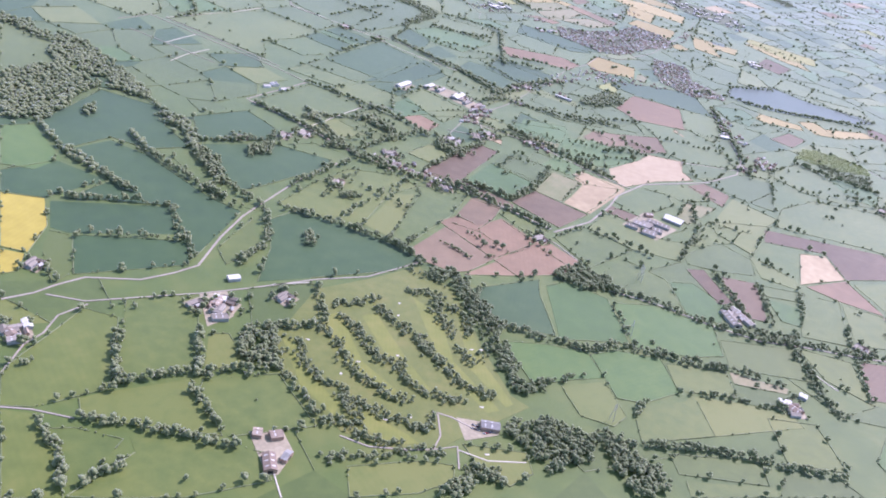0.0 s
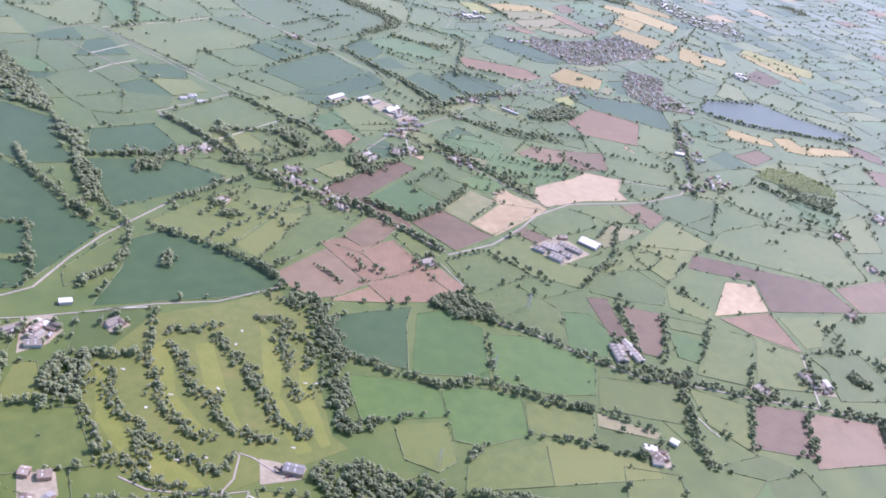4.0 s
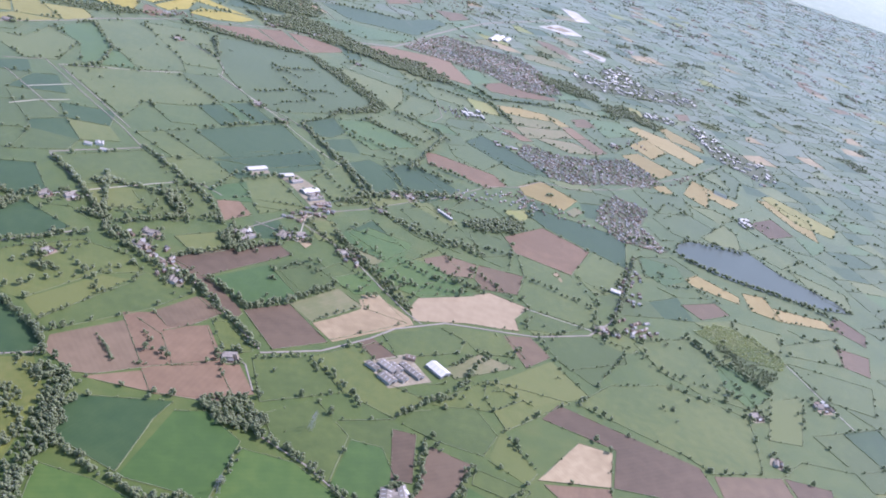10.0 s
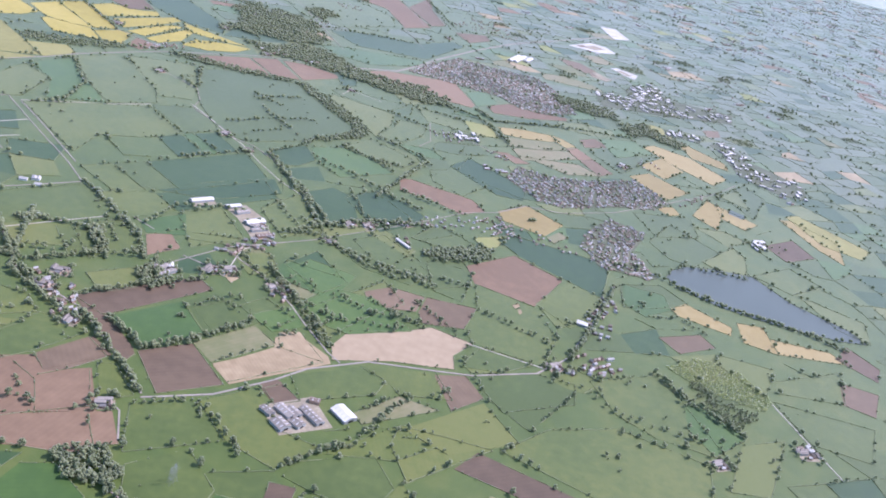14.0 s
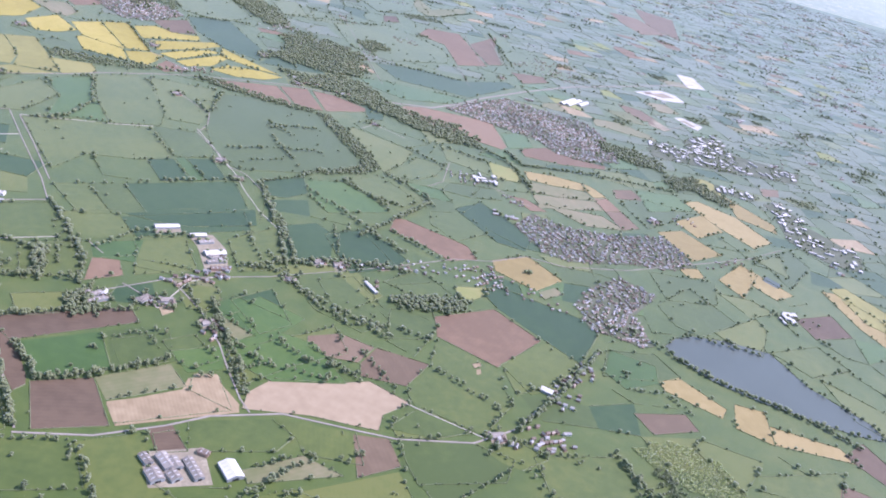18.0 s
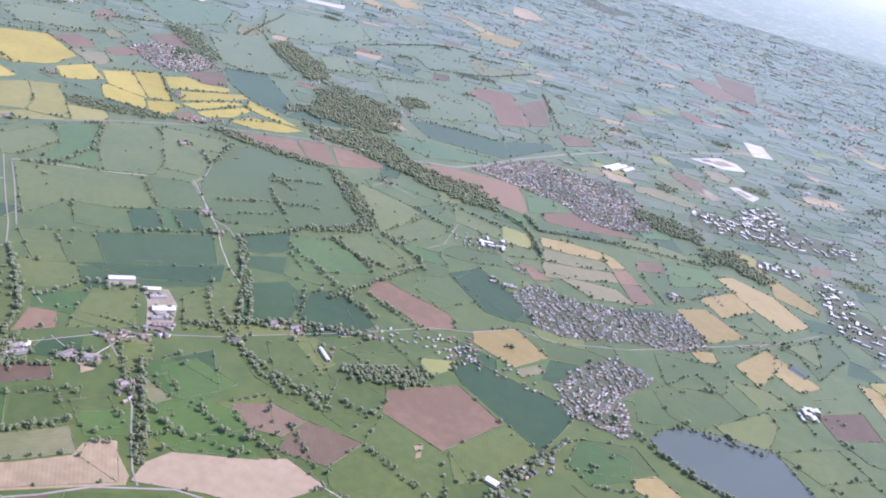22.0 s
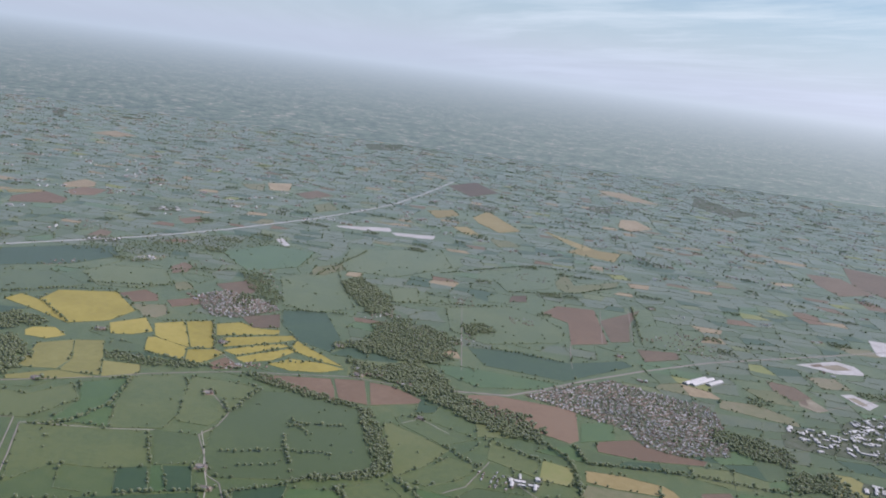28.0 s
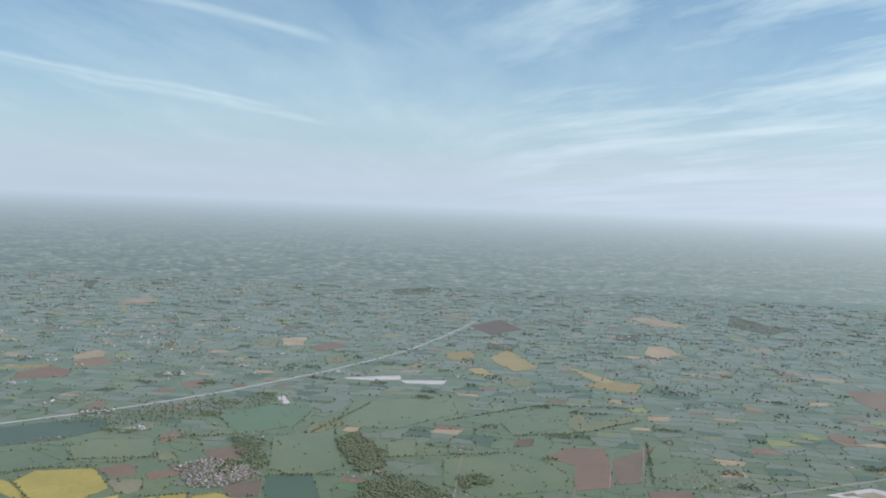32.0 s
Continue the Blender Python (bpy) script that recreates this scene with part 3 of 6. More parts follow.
def shed(x1, y1, x2, y2, width, roof_kind, name="farm_shed"):
    """A farm or works shed whose ridge runs between two plan points, with a big doorway in one gable."""
    length, turn = math.hypot(x2 - x1, y2 - y1), math.atan2(y2 - y1, x2 - x1)
    look_of = {0: "grey fibre-cement roofed farm shed with open doorway", 1: "white sheet-roofed shed with open doorway", 2: "red-tiled brick farm building", 3: "dark slate-roofed brick building"}
    top = tagged(new(name), look_of[roof_kind], "shed", "farm buildings")
    top.matrix_basis = pose((x1 + x2) / 2, (y1 + y2) / 2, 0.3, 0, 0, math.degrees(turn))
    a, b = gable(length, width, 2.2, width * 0.17)
    part("wall", a, WALLS[2 if roof_kind < 2 else 0], top)
    part("roof", b, ROOFS[roof_kind], top)
    part("doorway", box_bm(length / 2, 0, 0.75, 0.1, width * 0.4, 1.9), DARK, top)
    part("ridge_cap", box_bm(0, 0, 2.2 + width * 0.17 + 0.13, length + 0.3, 0.25, 0.1), ROOFS[roof_kind], top)
    for k in range(int(length / 4)):
        for s in (-1, 1):
            m = Matrix.Translation((-length / 2 + 2.5 + 4 * k, s * width * 0.25, 2.2 + width * 0.085 + 0.14)) @ pose(0, 0, 0, -s * math.degrees(math.atan(0.34)), 0, 0)
            sky = bmesh.new()
            bmesh.ops.create_cube(sky, size=1, matrix=m @ Matrix.Diagonal((0.7, width * 0.28, 0.05, 1)))
            part("rooflight", sky, CLEAR, top)


def bunker(x, y):
    """A small bean-shaped sand bunker with a raised grass lip."""
    bm = bmesh.new()
    a0, n = rng.uniform(0, 6.3), 11
    ring = []
    for k in range(n):
        a = a0 + 6.283 * k / n
        d = 0.95 + 0.35 * math.sin(2 * a - a0) + 0.2 * math.sin(3 * a)
        ring.append(bm.verts.new((x + 1.25 * d * math.cos(a), y + 0.8 * d * math.sin(a), 0.34)))
    face = bm.faces.new(ring)
    rim = bmesh.ops.extrude_face_region(bm, geom=[face])
    for v in [g for g in rim["geom"] if isinstance(g, bmesh.types.BMVert)]:
        v.co = (x + (v.co.x - x) * 0.8, y + (v.co.y - y) * 0.8, 0.38)
    bmesh.ops.recalc_face_normals(bm, faces=bm.faces[:])
    me = bpy.data.meshes.new("sand_bunker")
    bm.to_mesh(me)
    bm.free()
    me.materials.append(CROPS["sand"][0])
    tagged(new("sand_bunker", me), "pale sand bunker in the mown golf grass", "bunker", "bunkers", "structure")


def pylon(x, y, turn):
    """A lattice pylon: four leaning legs, bracing, three cross-arms."""
    top = tagged(new("pylon"), "pale grey steel lattice electricity pylon", "pylon", "pylons")
    top.matrix_basis = pose(x, y, 0.05, 0, 0, turn)

    def bar(name, a, b, r):
        bm = bmesh.new()
        a, b = Vector(a), Vector(b)
        m = Matrix.Translation((a + b) / 2) @ (b - a).to_track_quat("Z", "Y").to_matrix().to_4x4()
        bmesh.ops.create_cone(bm, cap_ends=True, segments=4, radius1=r, radius2=r, depth=(b - a).length, matrix=m)
        part(name, bm, STEEL, top)

    for sx in (-1, 1):
        for sy in (-1, 1):
            bar("leg", (1.5 * sx, 1.5 * sy, 0), (0.3 * sx, 0.3 * sy, 14), 0.07)
    for k in range(5):
        z0, z1 = 2.6 * k, 2.6 * k + 2.6
        w0, w1 = 1.5 - 1.2 * z0 / 14, 1.5 - 1.2 * z1 / 14
        for s in (-1, 1):
            bar("brace", (-w0, s * w0, z0), (w1, s * w1, z1), 0.035)
            bar("brace", (w0, s * w0, z0), (-w1, s * w1, z1), 0.035)
    for z, w in ((9, 2.6), (11, 3.0), (13, 2.1)):
        bar("cross_arm", (-w, 0, z), (w, 0, z), 0.07)


CARS = []


def car(x, y, turn, paint):
    """A parked car: body, glazed cabin and four wheels."""
    if len(CARS) <= paint or CARS[paint] is None:
        while len(CARS) <= paint:
            CARS.append(None)
        top = tagged(new("car"), ("white", "silver grey", "dark blue", "red")[paint] + " parked car on the gravel", "car", "parked cars")
        body = box_bm(0, 0, 0.28, 1.75, 0.72, 0.3)
        bmesh.ops.bevel(body, geom=body.edges[:], offset=0.06, segments=1, affect="EDGES")
        part("body", body, PAINTS[paint], top)
        cabin = box_bm(-0.08, 0, 0.52, 0.95, 0.62, 0.24)
        for v in cabin.verts:
            if v.co.z > 0.5:
                v.co.x, v.co.y = -0.08 + (v.co.x + 0.08) * 0.75, v.co.y * 0.85
        part("cabin", cabin, DARK, top)
        for sx in (-0.55, 0.55):
            for sy in (-0.33, 0.33):
                bm = bmesh.new()
                bmesh.ops.create_cone(bm, cap_ends=True, segments=10, radius1=0.14, radius2=0.14, depth=0.1, matrix=Matrix.Translation((sx, sy, 0.14)) @ pose(0, 0, 0, 90))
                part("wheel", bm, DARK, top)
        top.matrix_basis = pose(x, y, 0.3, 0, 0, turn)
        CARS[paint] = top
    else:
        copy_thing(CARS[paint], pose(x, y, 0.3, 0, 0, turn))


# ---- the ground ----
bm = bmesh.new()
bmesh.ops.create_grid(bm, x_segments=40, y_segments=40, size=30000)
me = bpy.data.meshes.new("ground")
bm.to_mesh(me)
bm.free()
me.materials.append(BASE)
tagged(new("ground", me), "flat green farmland reaching the horizon", "ground", kind="structure")

# ---- the plan: fields, water, roads, woods ----
# fields
field("hay", (321, 1046), (375, 1119), (386, 1096), (375, 1025), (344, 1028))
field("pasture", (384, 1042), (445, 1099), (477, 1065), (428, 1016), (396, 1037))
field("pasture", (436, 1019), (507, 988), (496, 935), (462, 952))
field("dark_soil", (426, 1158), (478, 1206), (497, 1158), (447, 1118), hedge=0.15)
field("ochre", (477, 1279), (497, 1287), (554, 1238), (539, 1160), (512, 1195))
field("pasture", (386, 1296), (448, 1397), (473, 1352), (433, 1248), (409, 1297))
field("pasture", (257, 1066), (294, 1142), (328, 1111), (352, 1086), (307, 1023), (278, 1029))
field("pasture", (207, 922), (256, 947), (284, 916), (253, 892), (206, 870))
field("hay", (-323, 749), (-288, 781), (-253, 739), (-283, 700))
field("pasture", (-287, 782), (-249, 818), (-232, 796), (-265, 759))
field("pasture", (-249, 825), (-217, 856), (-177, 805), (-217, 763))
field("pasture", (-183, 880), (-155, 940), (-112, 861), (-147, 828))
field("stubble", (-177, 733), (-172, 743), (-160, 731), (-165, 719), hedge=0.2)
field("mown", (-187, 777), (-162, 799), (-137, 773), (-142, 747))
field("wheat", (-131, 778), (-109, 819), (-70, 772), (-87, 742), hedge=0.35)
field("mown", (-132, 730), (-116, 765), (-89, 744), (-98, 723))
field("pasture", (-98, 705), (-37, 793), (-13, 761), (-44, 718), (-64, 679), (-70, 666))
field("pasture", (-147, 687), (-131, 710), (-98, 688), (-111, 666), (-124, 669))
field("pasture", (-3, 856), (32, 884), (46, 849), (39, 792), (11, 800))
field("hay", (-81, 863), (-53, 893), (-9, 853), (-0, 815), (-47, 823))
field("pasture", (-25, 903), (-0, 954), (44, 926), (24, 896))
field("young_barley", (41, 945), (77, 969), (71, 940), (56, 914))
field("pasture", (48, 686), (63, 721), (111, 715), (83, 688), (56, 675))
field("pasture", (57, 670), (112, 700), (147, 699), (146, 668), (85, 631))
field("hay", (124, 690), (143, 725), (173, 714), (155, 689))
field("hay", (-576, 347), (-557, 377), (-543, 401), (-523, 392), (-522, 370), (-522, 339), (-525, 324), (-560, 309), (-577, 310), (-580, 337))
field("pasture", (-519, 412), (-474, 421), (-476, 373), (-478, 342), (-492, 339), (-518, 331), (-520, 348))
field("hay", (-469, 378), (-457, 378), (-446, 346), (-473, 342))
field("pasture", (-539, 316), (-528, 321), (-481, 333), (-465, 286), (-509, 294), (-537, 303))
field("pasture", (-474, 333), (-430, 339), (-413, 293), (-462, 285), (-477, 320))
field("pasture", (-512, 286), (-457, 277), (-442, 272), (-442, 252), (-484, 242), (-518, 243), (-539, 245), (-509, 274))
field("hay", (-576, 307), (-560, 304), (-547, 275), (-540, 244), (-567, 245))
field("pasture", (-556, 292), (-540, 293), (-515, 284), (-526, 263), (-538, 248), (-547, 275))
field("rape", (-610, 542), (-580, 537), (-574, 498), (-582, 462), (-599, 468), hedge=0.35)
field("rape", (-599, 465), (-583, 460), (-585, 439), (-595, 435), hedge=0.35)
field("wheat", (-557, 488), (-481, 488), (-480, 456), (-552, 438), hedge=0.35)
field("hay", (-572, 492), (-559, 488), (-554, 438), (-564, 427), (-574, 468))
field("pasture", (-442, 430), (-396, 440), (-398, 391), (-442, 386))
field("wheat", (-420, 527), (-394, 547), (-361, 526), (-316, 495), (-310, 480), (-332, 462), (-397, 447), (-435, 439), (-422, 485), hedge=0.35)
field("hay", (-460, 481), (-432, 527), (-430, 484), (-455, 459))
field("wheat", (-599, 671), (-555, 755), (-495, 723), (-498, 688), (-476, 646), (-512, 635), (-540, 652), (-576, 621), hedge=0.35)
field("wheat", (-576, 618), (-540, 646), (-512, 624), (-464, 558), (-440, 537), (-476, 467), (-490, 510), (-493, 539), (-565, 541), (-536, 574), hedge=0.35)
field("wheat", (-576, 534), (-493, 537), (-485, 497), (-559, 490), (-572, 496), hedge=0.35)
field("wheat", (-615, 577), (-578, 600), (-540, 573), (-580, 539), (-610, 544), hedge=0.35)
field("clover", (-626, 656), (-602, 664), (-575, 603), (-592, 582), (-616, 587))
field("wheat", (-473, 714), (-422, 741), (-394, 697), (-401, 677), (-469, 662), hedge=0.35)
field("wheat", (-471, 654), (-402, 669), (-353, 645), (-372, 619), (-437, 572), (-449, 599), (-458, 632), hedge=0.35)
field("hay", (-662, 907), (-614, 894), (-588, 795), (-615, 778), (-643, 771))
field("hay", (-411, 555), (-375, 597), (-339, 630), (-298, 626), (-281, 606), (-312, 586), (-346, 529), (-382, 537))
field("hay", (-344, 530), (-307, 587), (-283, 591), (-326, 512))
field("pasture", (-279, 607), (-237, 597), (-262, 557), (-320, 496), (-327, 508))
field("soil", (-312, 497), (-266, 543), (-244, 530), (-228, 499), (-272, 467), (-286, 464), (-309, 480), hedge=0.15)
field("soil", (-234, 592), (-212, 574), (-227, 552), (-245, 535), (-261, 553), hedge=0.15)
field("soil", (-245, 534), (-216, 554), (-199, 517), (-227, 499), (-245, 517), hedge=0.15)
field("red_soil", (-278, 462), (-227, 495), (-197, 509), (-178, 477), (-195, 468), (-241, 463), hedge=0.15)
field("hay", (-214, 564), (-203, 568), (-178, 539), (-197, 523))
field("hay", (-106, 298), (-71, 291), (-78, 246), (-118, 255))
field("pasture", (-199, 266), (-137, 258), (-144, 237), (-201, 249))
field("pasture", (-199, 243), (-141, 236), (-142, 228), (-203, 230))
field("pasture", (-123, 250), (-88, 239), (-81, 225), (-142, 228))
field("pasture", (85, 582), (123, 624), (181, 649), (256, 631), (253, 604), (244, 551), (195, 534), (174, 549))
field("hay", (8, 582), (79, 580), (21, 521), (4, 557))
field("pasture", (-415, 766), (-349, 832), (-282, 786), (-376, 725))
field("hay", (-371, 720), (-309, 758), (-281, 723), (-346, 694))
field("hay", (-306, 760), (-274, 774), (-251, 738), (-276, 717))
field("pasture", (-330, 824), (-295, 862), (-254, 826), (-285, 789))
field("red_soil", (-260, 767), (-240, 778), (-223, 756), (-244, 729), hedge=0.15)
field("pasture", (-280, 793), (-224, 861), (-181, 804), (-225, 791), (-241, 782), (-261, 772))
field("hay", (-276, 677), (-244, 705), (-231, 675), (-252, 654))
field("dark_soil", (-269, 640), (-192, 716), (-174, 700), (-237, 624), hedge=0.15)
field("clover", (-232, 625), (-191, 671), (-158, 632), (-195, 595))
field("pasture", (-188, 674), (-170, 695), (-129, 665), (-157, 632))
field("dark_soil", (-196, 590), (-163, 617), (-125, 576), (-165, 547), hedge=0.15)
field("mown", (-163, 618), (-127, 663), (-103, 644), (-142, 599))
field("stubble", (-140, 596), (-102, 642), (-63, 636), (-124, 580), hedge=0.2)
field("stubble", (-106, 662), (-91, 671), (-64, 639), (-101, 644), hedge=0.2)
field("pale_soil", (-62, 663), (-52, 691), (-11, 711), (16, 732), (55, 722), (39, 695), (42, 674), (-11, 662), (-57, 642), hedge=0.2)
field("soil", (-52, 765), (-29, 786), (4, 783), (-1, 752), (-25, 745), (-47, 750), hedge=0.15)
field("soil", (6, 784), (54, 787), (45, 743), (7, 735), (1, 752), hedge=0.15)
field("red_soil", (38, 871), (88, 926), (142, 895), (111, 821), (49, 837), hedge=0.15)
field("wheat", (68, 955), (88, 978), (199, 967), (184, 877), (146, 898), (91, 930), hedge=0.35)
field("hay", (116, 822), (147, 896), (185, 877), (159, 816), (134, 789))
field("pasture", (50, 832), (109, 818), (133, 770), (119, 716), (57, 723), (46, 738), (55, 787))
field("ochre", (65, 1037), (101, 1079), (147, 1045), (123, 998), (73, 1013))
field("mown", (125, 996), (141, 1022), (152, 1012), (134, 985))
field("clover", (-131, 786), (-73, 778), (-92, 738), (-138, 753))
field("hay", (-116, 869), (-62, 913), (-16, 875), (-39, 821), (-88, 833))
field("pasture", (-50, 825), (-2, 867), (35, 861), (47, 830), (8, 803))
field("dark_soil", (-97, 584), (-86, 595), (-68, 580), (-85, 568), hedge=0.15)
field("pasture", (-83, 609), (-33, 643), (-11, 633), (-16, 611), (-68, 580))
field("hay", (-32, 645), (27, 662), (44, 630), (2, 619), (-10, 633))
field("soil", (26, 659), (52, 669), (69, 643), (44, 615), hedge=0.15)
field("mown", (-29, 581), (2, 617), (35, 612), (-20, 571))
field("pasture", (57, 671), (115, 701), (148, 685), (107, 615), (70, 645))
field("pasture", (-177, 530), (-136, 551), (-106, 516), (-162, 482))
field("pasture", (-135, 551), (-101, 584), (-75, 542), (-44, 534), (-66, 501), (-105, 517))
field("hay", (-40, 529), (6, 580), (37, 566), (9, 540))
field("hay", (11, 579), (69, 637), (100, 596), (46, 562))
field("water", (266, 974), (277, 998), (298, 1019), (334, 1033), (384, 1040), (420, 991), (478, 957), (492, 933), (461, 924), (415, 923), (357, 925), (314, 934), (278, 955), hedge=0.9)
field("ochre", (261, 896), (280, 917), (327, 888), (322, 869), (266, 883))
field("ochre", (335, 903), (365, 908), (370, 853), (334, 860))
field("ochre", (368, 885), (435, 889), (448, 871), (371, 855))
field("soil", (238, 825), (286, 853), (299, 833), (257, 802), hedge=0.15)
field("pasture", (297, 820), (356, 819), (334, 760), (293, 802))
field("pasture", (353, 797), (432, 848), (419, 786), (347, 775))
field("soil", (426, 828), (465, 823), (446, 776), (417, 785), hedge=0.15)
field("dark_soil", (461, 913), (487, 879), (474, 849), (437, 878), hedge=0.15)
field("pasture", (340, 757), (437, 753), (414, 695), (361, 701))
field("pasture", (161, 711), (231, 752), (253, 698), (276, 643), (214, 650), (182, 669))
field("clover", (247, 712), (279, 716), (297, 682), (263, 645), (245, 674))
field("pasture", (291, 671), (335, 696), (302, 609), (268, 604))
field("wheat", (-284, 852), (-198, 949), (-173, 914), (-251, 826), hedge=0.35)
field("wheat", (-109, 961), (-81, 1000), (-25, 947), (-65, 903), hedge=0.35)
field("red_soil", (-54, 1024), (-59, 1060), (-45, 1066), (33, 1051), (50, 1025), (24, 999), (-15, 1017), hedge=0.15)
field("wheat", (7, 1135), (18, 1196), (60, 1166), (126, 1104), (92, 1097), (46, 1116), hedge=0.35)
field("pasture", (-28, 1113), (-3, 1132), (48, 1104), (19, 1054), (-19, 1078))
field("mown", (96, 1260), (177, 1288), (209, 1262), (158, 1233))
field("soil", (162, 1339), (177, 1365), (229, 1287), (206, 1261), hedge=0.15)
field("pasture", (197, 1367), (227, 1412), (313, 1422), (279, 1364), (241, 1297))
field("ochre", (359, 1560), (437, 1489), (437, 1453), (377, 1470))
field("ochre", (293, 1461), (315, 1488), (376, 1467), (424, 1406), (394, 1357), (346, 1397))
field("ochre", (279, 1364), (321, 1429), (351, 1385), (312, 1325))
field("ochre", (254, 1298), (288, 1334), (344, 1290), (301, 1232))
field("ochre", (281, 1195), (308, 1213), (317, 1190), (296, 1174))
field("ochre", (334, 1201), (369, 1279), (389, 1256), (365, 1168), (353, 1181))
field("ochre", (378, 1272), (434, 1230), (409, 1195), (380, 1218))
field("water", (400, 1267), (424, 1254), (413, 1237), (395, 1248), hedge=0.9)
field("pasture", (245, 1153), (329, 1185), (329, 1121), (268, 1088))
field("pasture", (387, 1316), (431, 1358), (435, 1286))
field("stubble", (88, 812), (95, 819), (97, 813), (92, 806), hedge=0.2)
field("stubble", (94, 805), (97, 809), (99, 802), (96, 797), hedge=0.2)
# golf
field("rough", (-427, 379), (-395, 433), (-355, 449), (-312, 470), (-293, 440), (-291, 397), (-290, 365), (-286, 320), (-277, 309), (-301, 297), (-343, 275), (-377, 275), (-400, 289), (-430, 339), hedge=0)
field("fairway", (-395, 400), (-383, 406), (-376, 352), (-360, 325), (-365, 319), (-386, 341), (-392, 364), hedge=0)
field("fairway", (-368, 402), (-357, 406), (-346, 353), (-338, 325), (-345, 325), (-358, 353), hedge=0)
field("fairway", (-326, 428), (-312, 405), (-315, 354), (-298, 306), (-307, 304), (-322, 342), (-325, 379), hedge=0)
field("fairway", (-424, 374), (-414, 374), (-412, 340), (-397, 312), (-402, 302), (-418, 329), hedge=0)
field("fairway", (-394, 309), (-381, 304), (-361, 285), (-356, 278), (-373, 278), (-392, 297), hedge=0)
field("fairway", (-295, 435), (-292, 395), (-295, 354), (-287, 312), (-293, 309), (-306, 348), (-301, 386), hedge=0)
field("hay", (-330, 277), (-293, 269), (-295, 252), (-312, 243), (-327, 261))
field("hay", (-401, 261), (-359, 264), (-340, 260), (-343, 249), (-365, 240), (-403, 239))
field("gravel", (-95, 563), (-61, 589), (-39, 559), (-73, 536), hedge=0)
field("gravel", (-252, 858), (-234, 876), (-224, 863), (-242, 845), hedge=0)
field("gravel", (-219, 864), (-198, 878), (-175, 860), (-154, 822), (-170, 807), (-198, 846), hedge=0)
field("gravel", (-474, 421), (-456, 427), (-453, 397), (-470, 385), hedge=0)
field("gravel", (-451, 289), (-432, 288), (-428, 272), (-438, 256), (-444, 256), hedge=0)
bunker(-338, 419)
bunker(-352, 359)
bunker(-299, 367)
bunker(-292, 367)
bunker(-357, 300)
bunker(-386, 292)
bunker(-309, 309)
bunker(-342, 404)
bunker(-408, 374)
bunker(-379, 352)
bunker(-287, 368)
bunker(-282, 367)
bunker(-372, 298)
bunker(-392, 340)
bunker(-311, 419)
bunker(-318, 268)
field("gravel", (-328, 300), (-302, 293), (-306, 284), (-328, 280), hedge=0)
# tree rows of the golf course
trees_along(119, (-414, 374), (-414, 350), (-406, 334), (-398, 327), size=0.62, wide=2.1)
trees_along(144, (-396, 390), (-392, 378), (-388, 356), (-383, 344), (-374, 329), (-362, 318), (-353, 312), size=0.62, wide=2.5)
trees_along(136, (-381, 403), (-374, 385), (-367, 362), (-361, 350), size=0.62, wide=2.3)
trees_along(102, (-386, 413), (-372, 417), (-351, 426), size=0.62, wide=2.5)
trees_along(144, (-357, 414), (-347, 395), (-334, 380), (-330, 359), (-320, 356), size=0.62, wide=2.5)
trees_along(136, (-355, 356), (-352, 334), (-344, 322), (-320, 313), size=0.62, wide=2.3)
trees_along(144, (-334, 379), (-325, 351), (-315, 329), (-299, 316), size=0.62, wide=2.5)
trees_along(119, (-329, 433), (-309, 434), size=0.62, wide=2.5)
trees_along(144, (-309, 430), (-313, 405), (-307, 379), size=0.62, wide=2.5)
trees_along(119, (-302, 417), (-293, 402), (-298, 381), size=0.62, wide=2.1)
trees_along(85, (-309, 369), (-305, 352), (-294, 357), size=0.62, wide=2.1)
trees_along(136, (-397, 323), (-386, 313), (-377, 306), (-366, 296), (-350, 289), size=0.62, wide=2.5)
trees_along(119, (-395, 322), (-391, 304), (-385, 294), size=0.62, wide=2.3)
trees_along(136, (-407, 301), (-398, 294), (-389, 285), (-369, 275), size=0.62, wide=2.3)
trees_along(102, (-365, 301), (-354, 291), (-347, 287), size=0.62, wide=2.1)
trees_along(76, (-343, 306), (-345, 289), size=0.62, wide=1.7)
trees_along(85, (-414, 267), (-383, 268), (-357, 273), (-342, 268), size=0.62, wide=1.4)
trees_along(45, (-430, 343), (-418, 323), (-410, 301), (-404, 291), size=0.75, wide=1.6)
trees_along(55, (-289, 437), (-287, 388), (-285, 357), (-277, 329), (-259, 323), size=0.75, wide=3.0)
trees_along(35, (-324, 466), (-301, 451), (-289, 437), size=0.75, wide=2.0)
trees_along(40, (-453, 377), (-427, 382), (-427, 355), (-445, 339), size=0.75, wide=4.0)
trees_along(40, (-450, 366), (-430, 355), (-443, 347), size=0.75, wide=4.0)
wood((-333, 261), (-311, 256), (-317, 244), (-342, 249), gap=2.5, size=0.45)
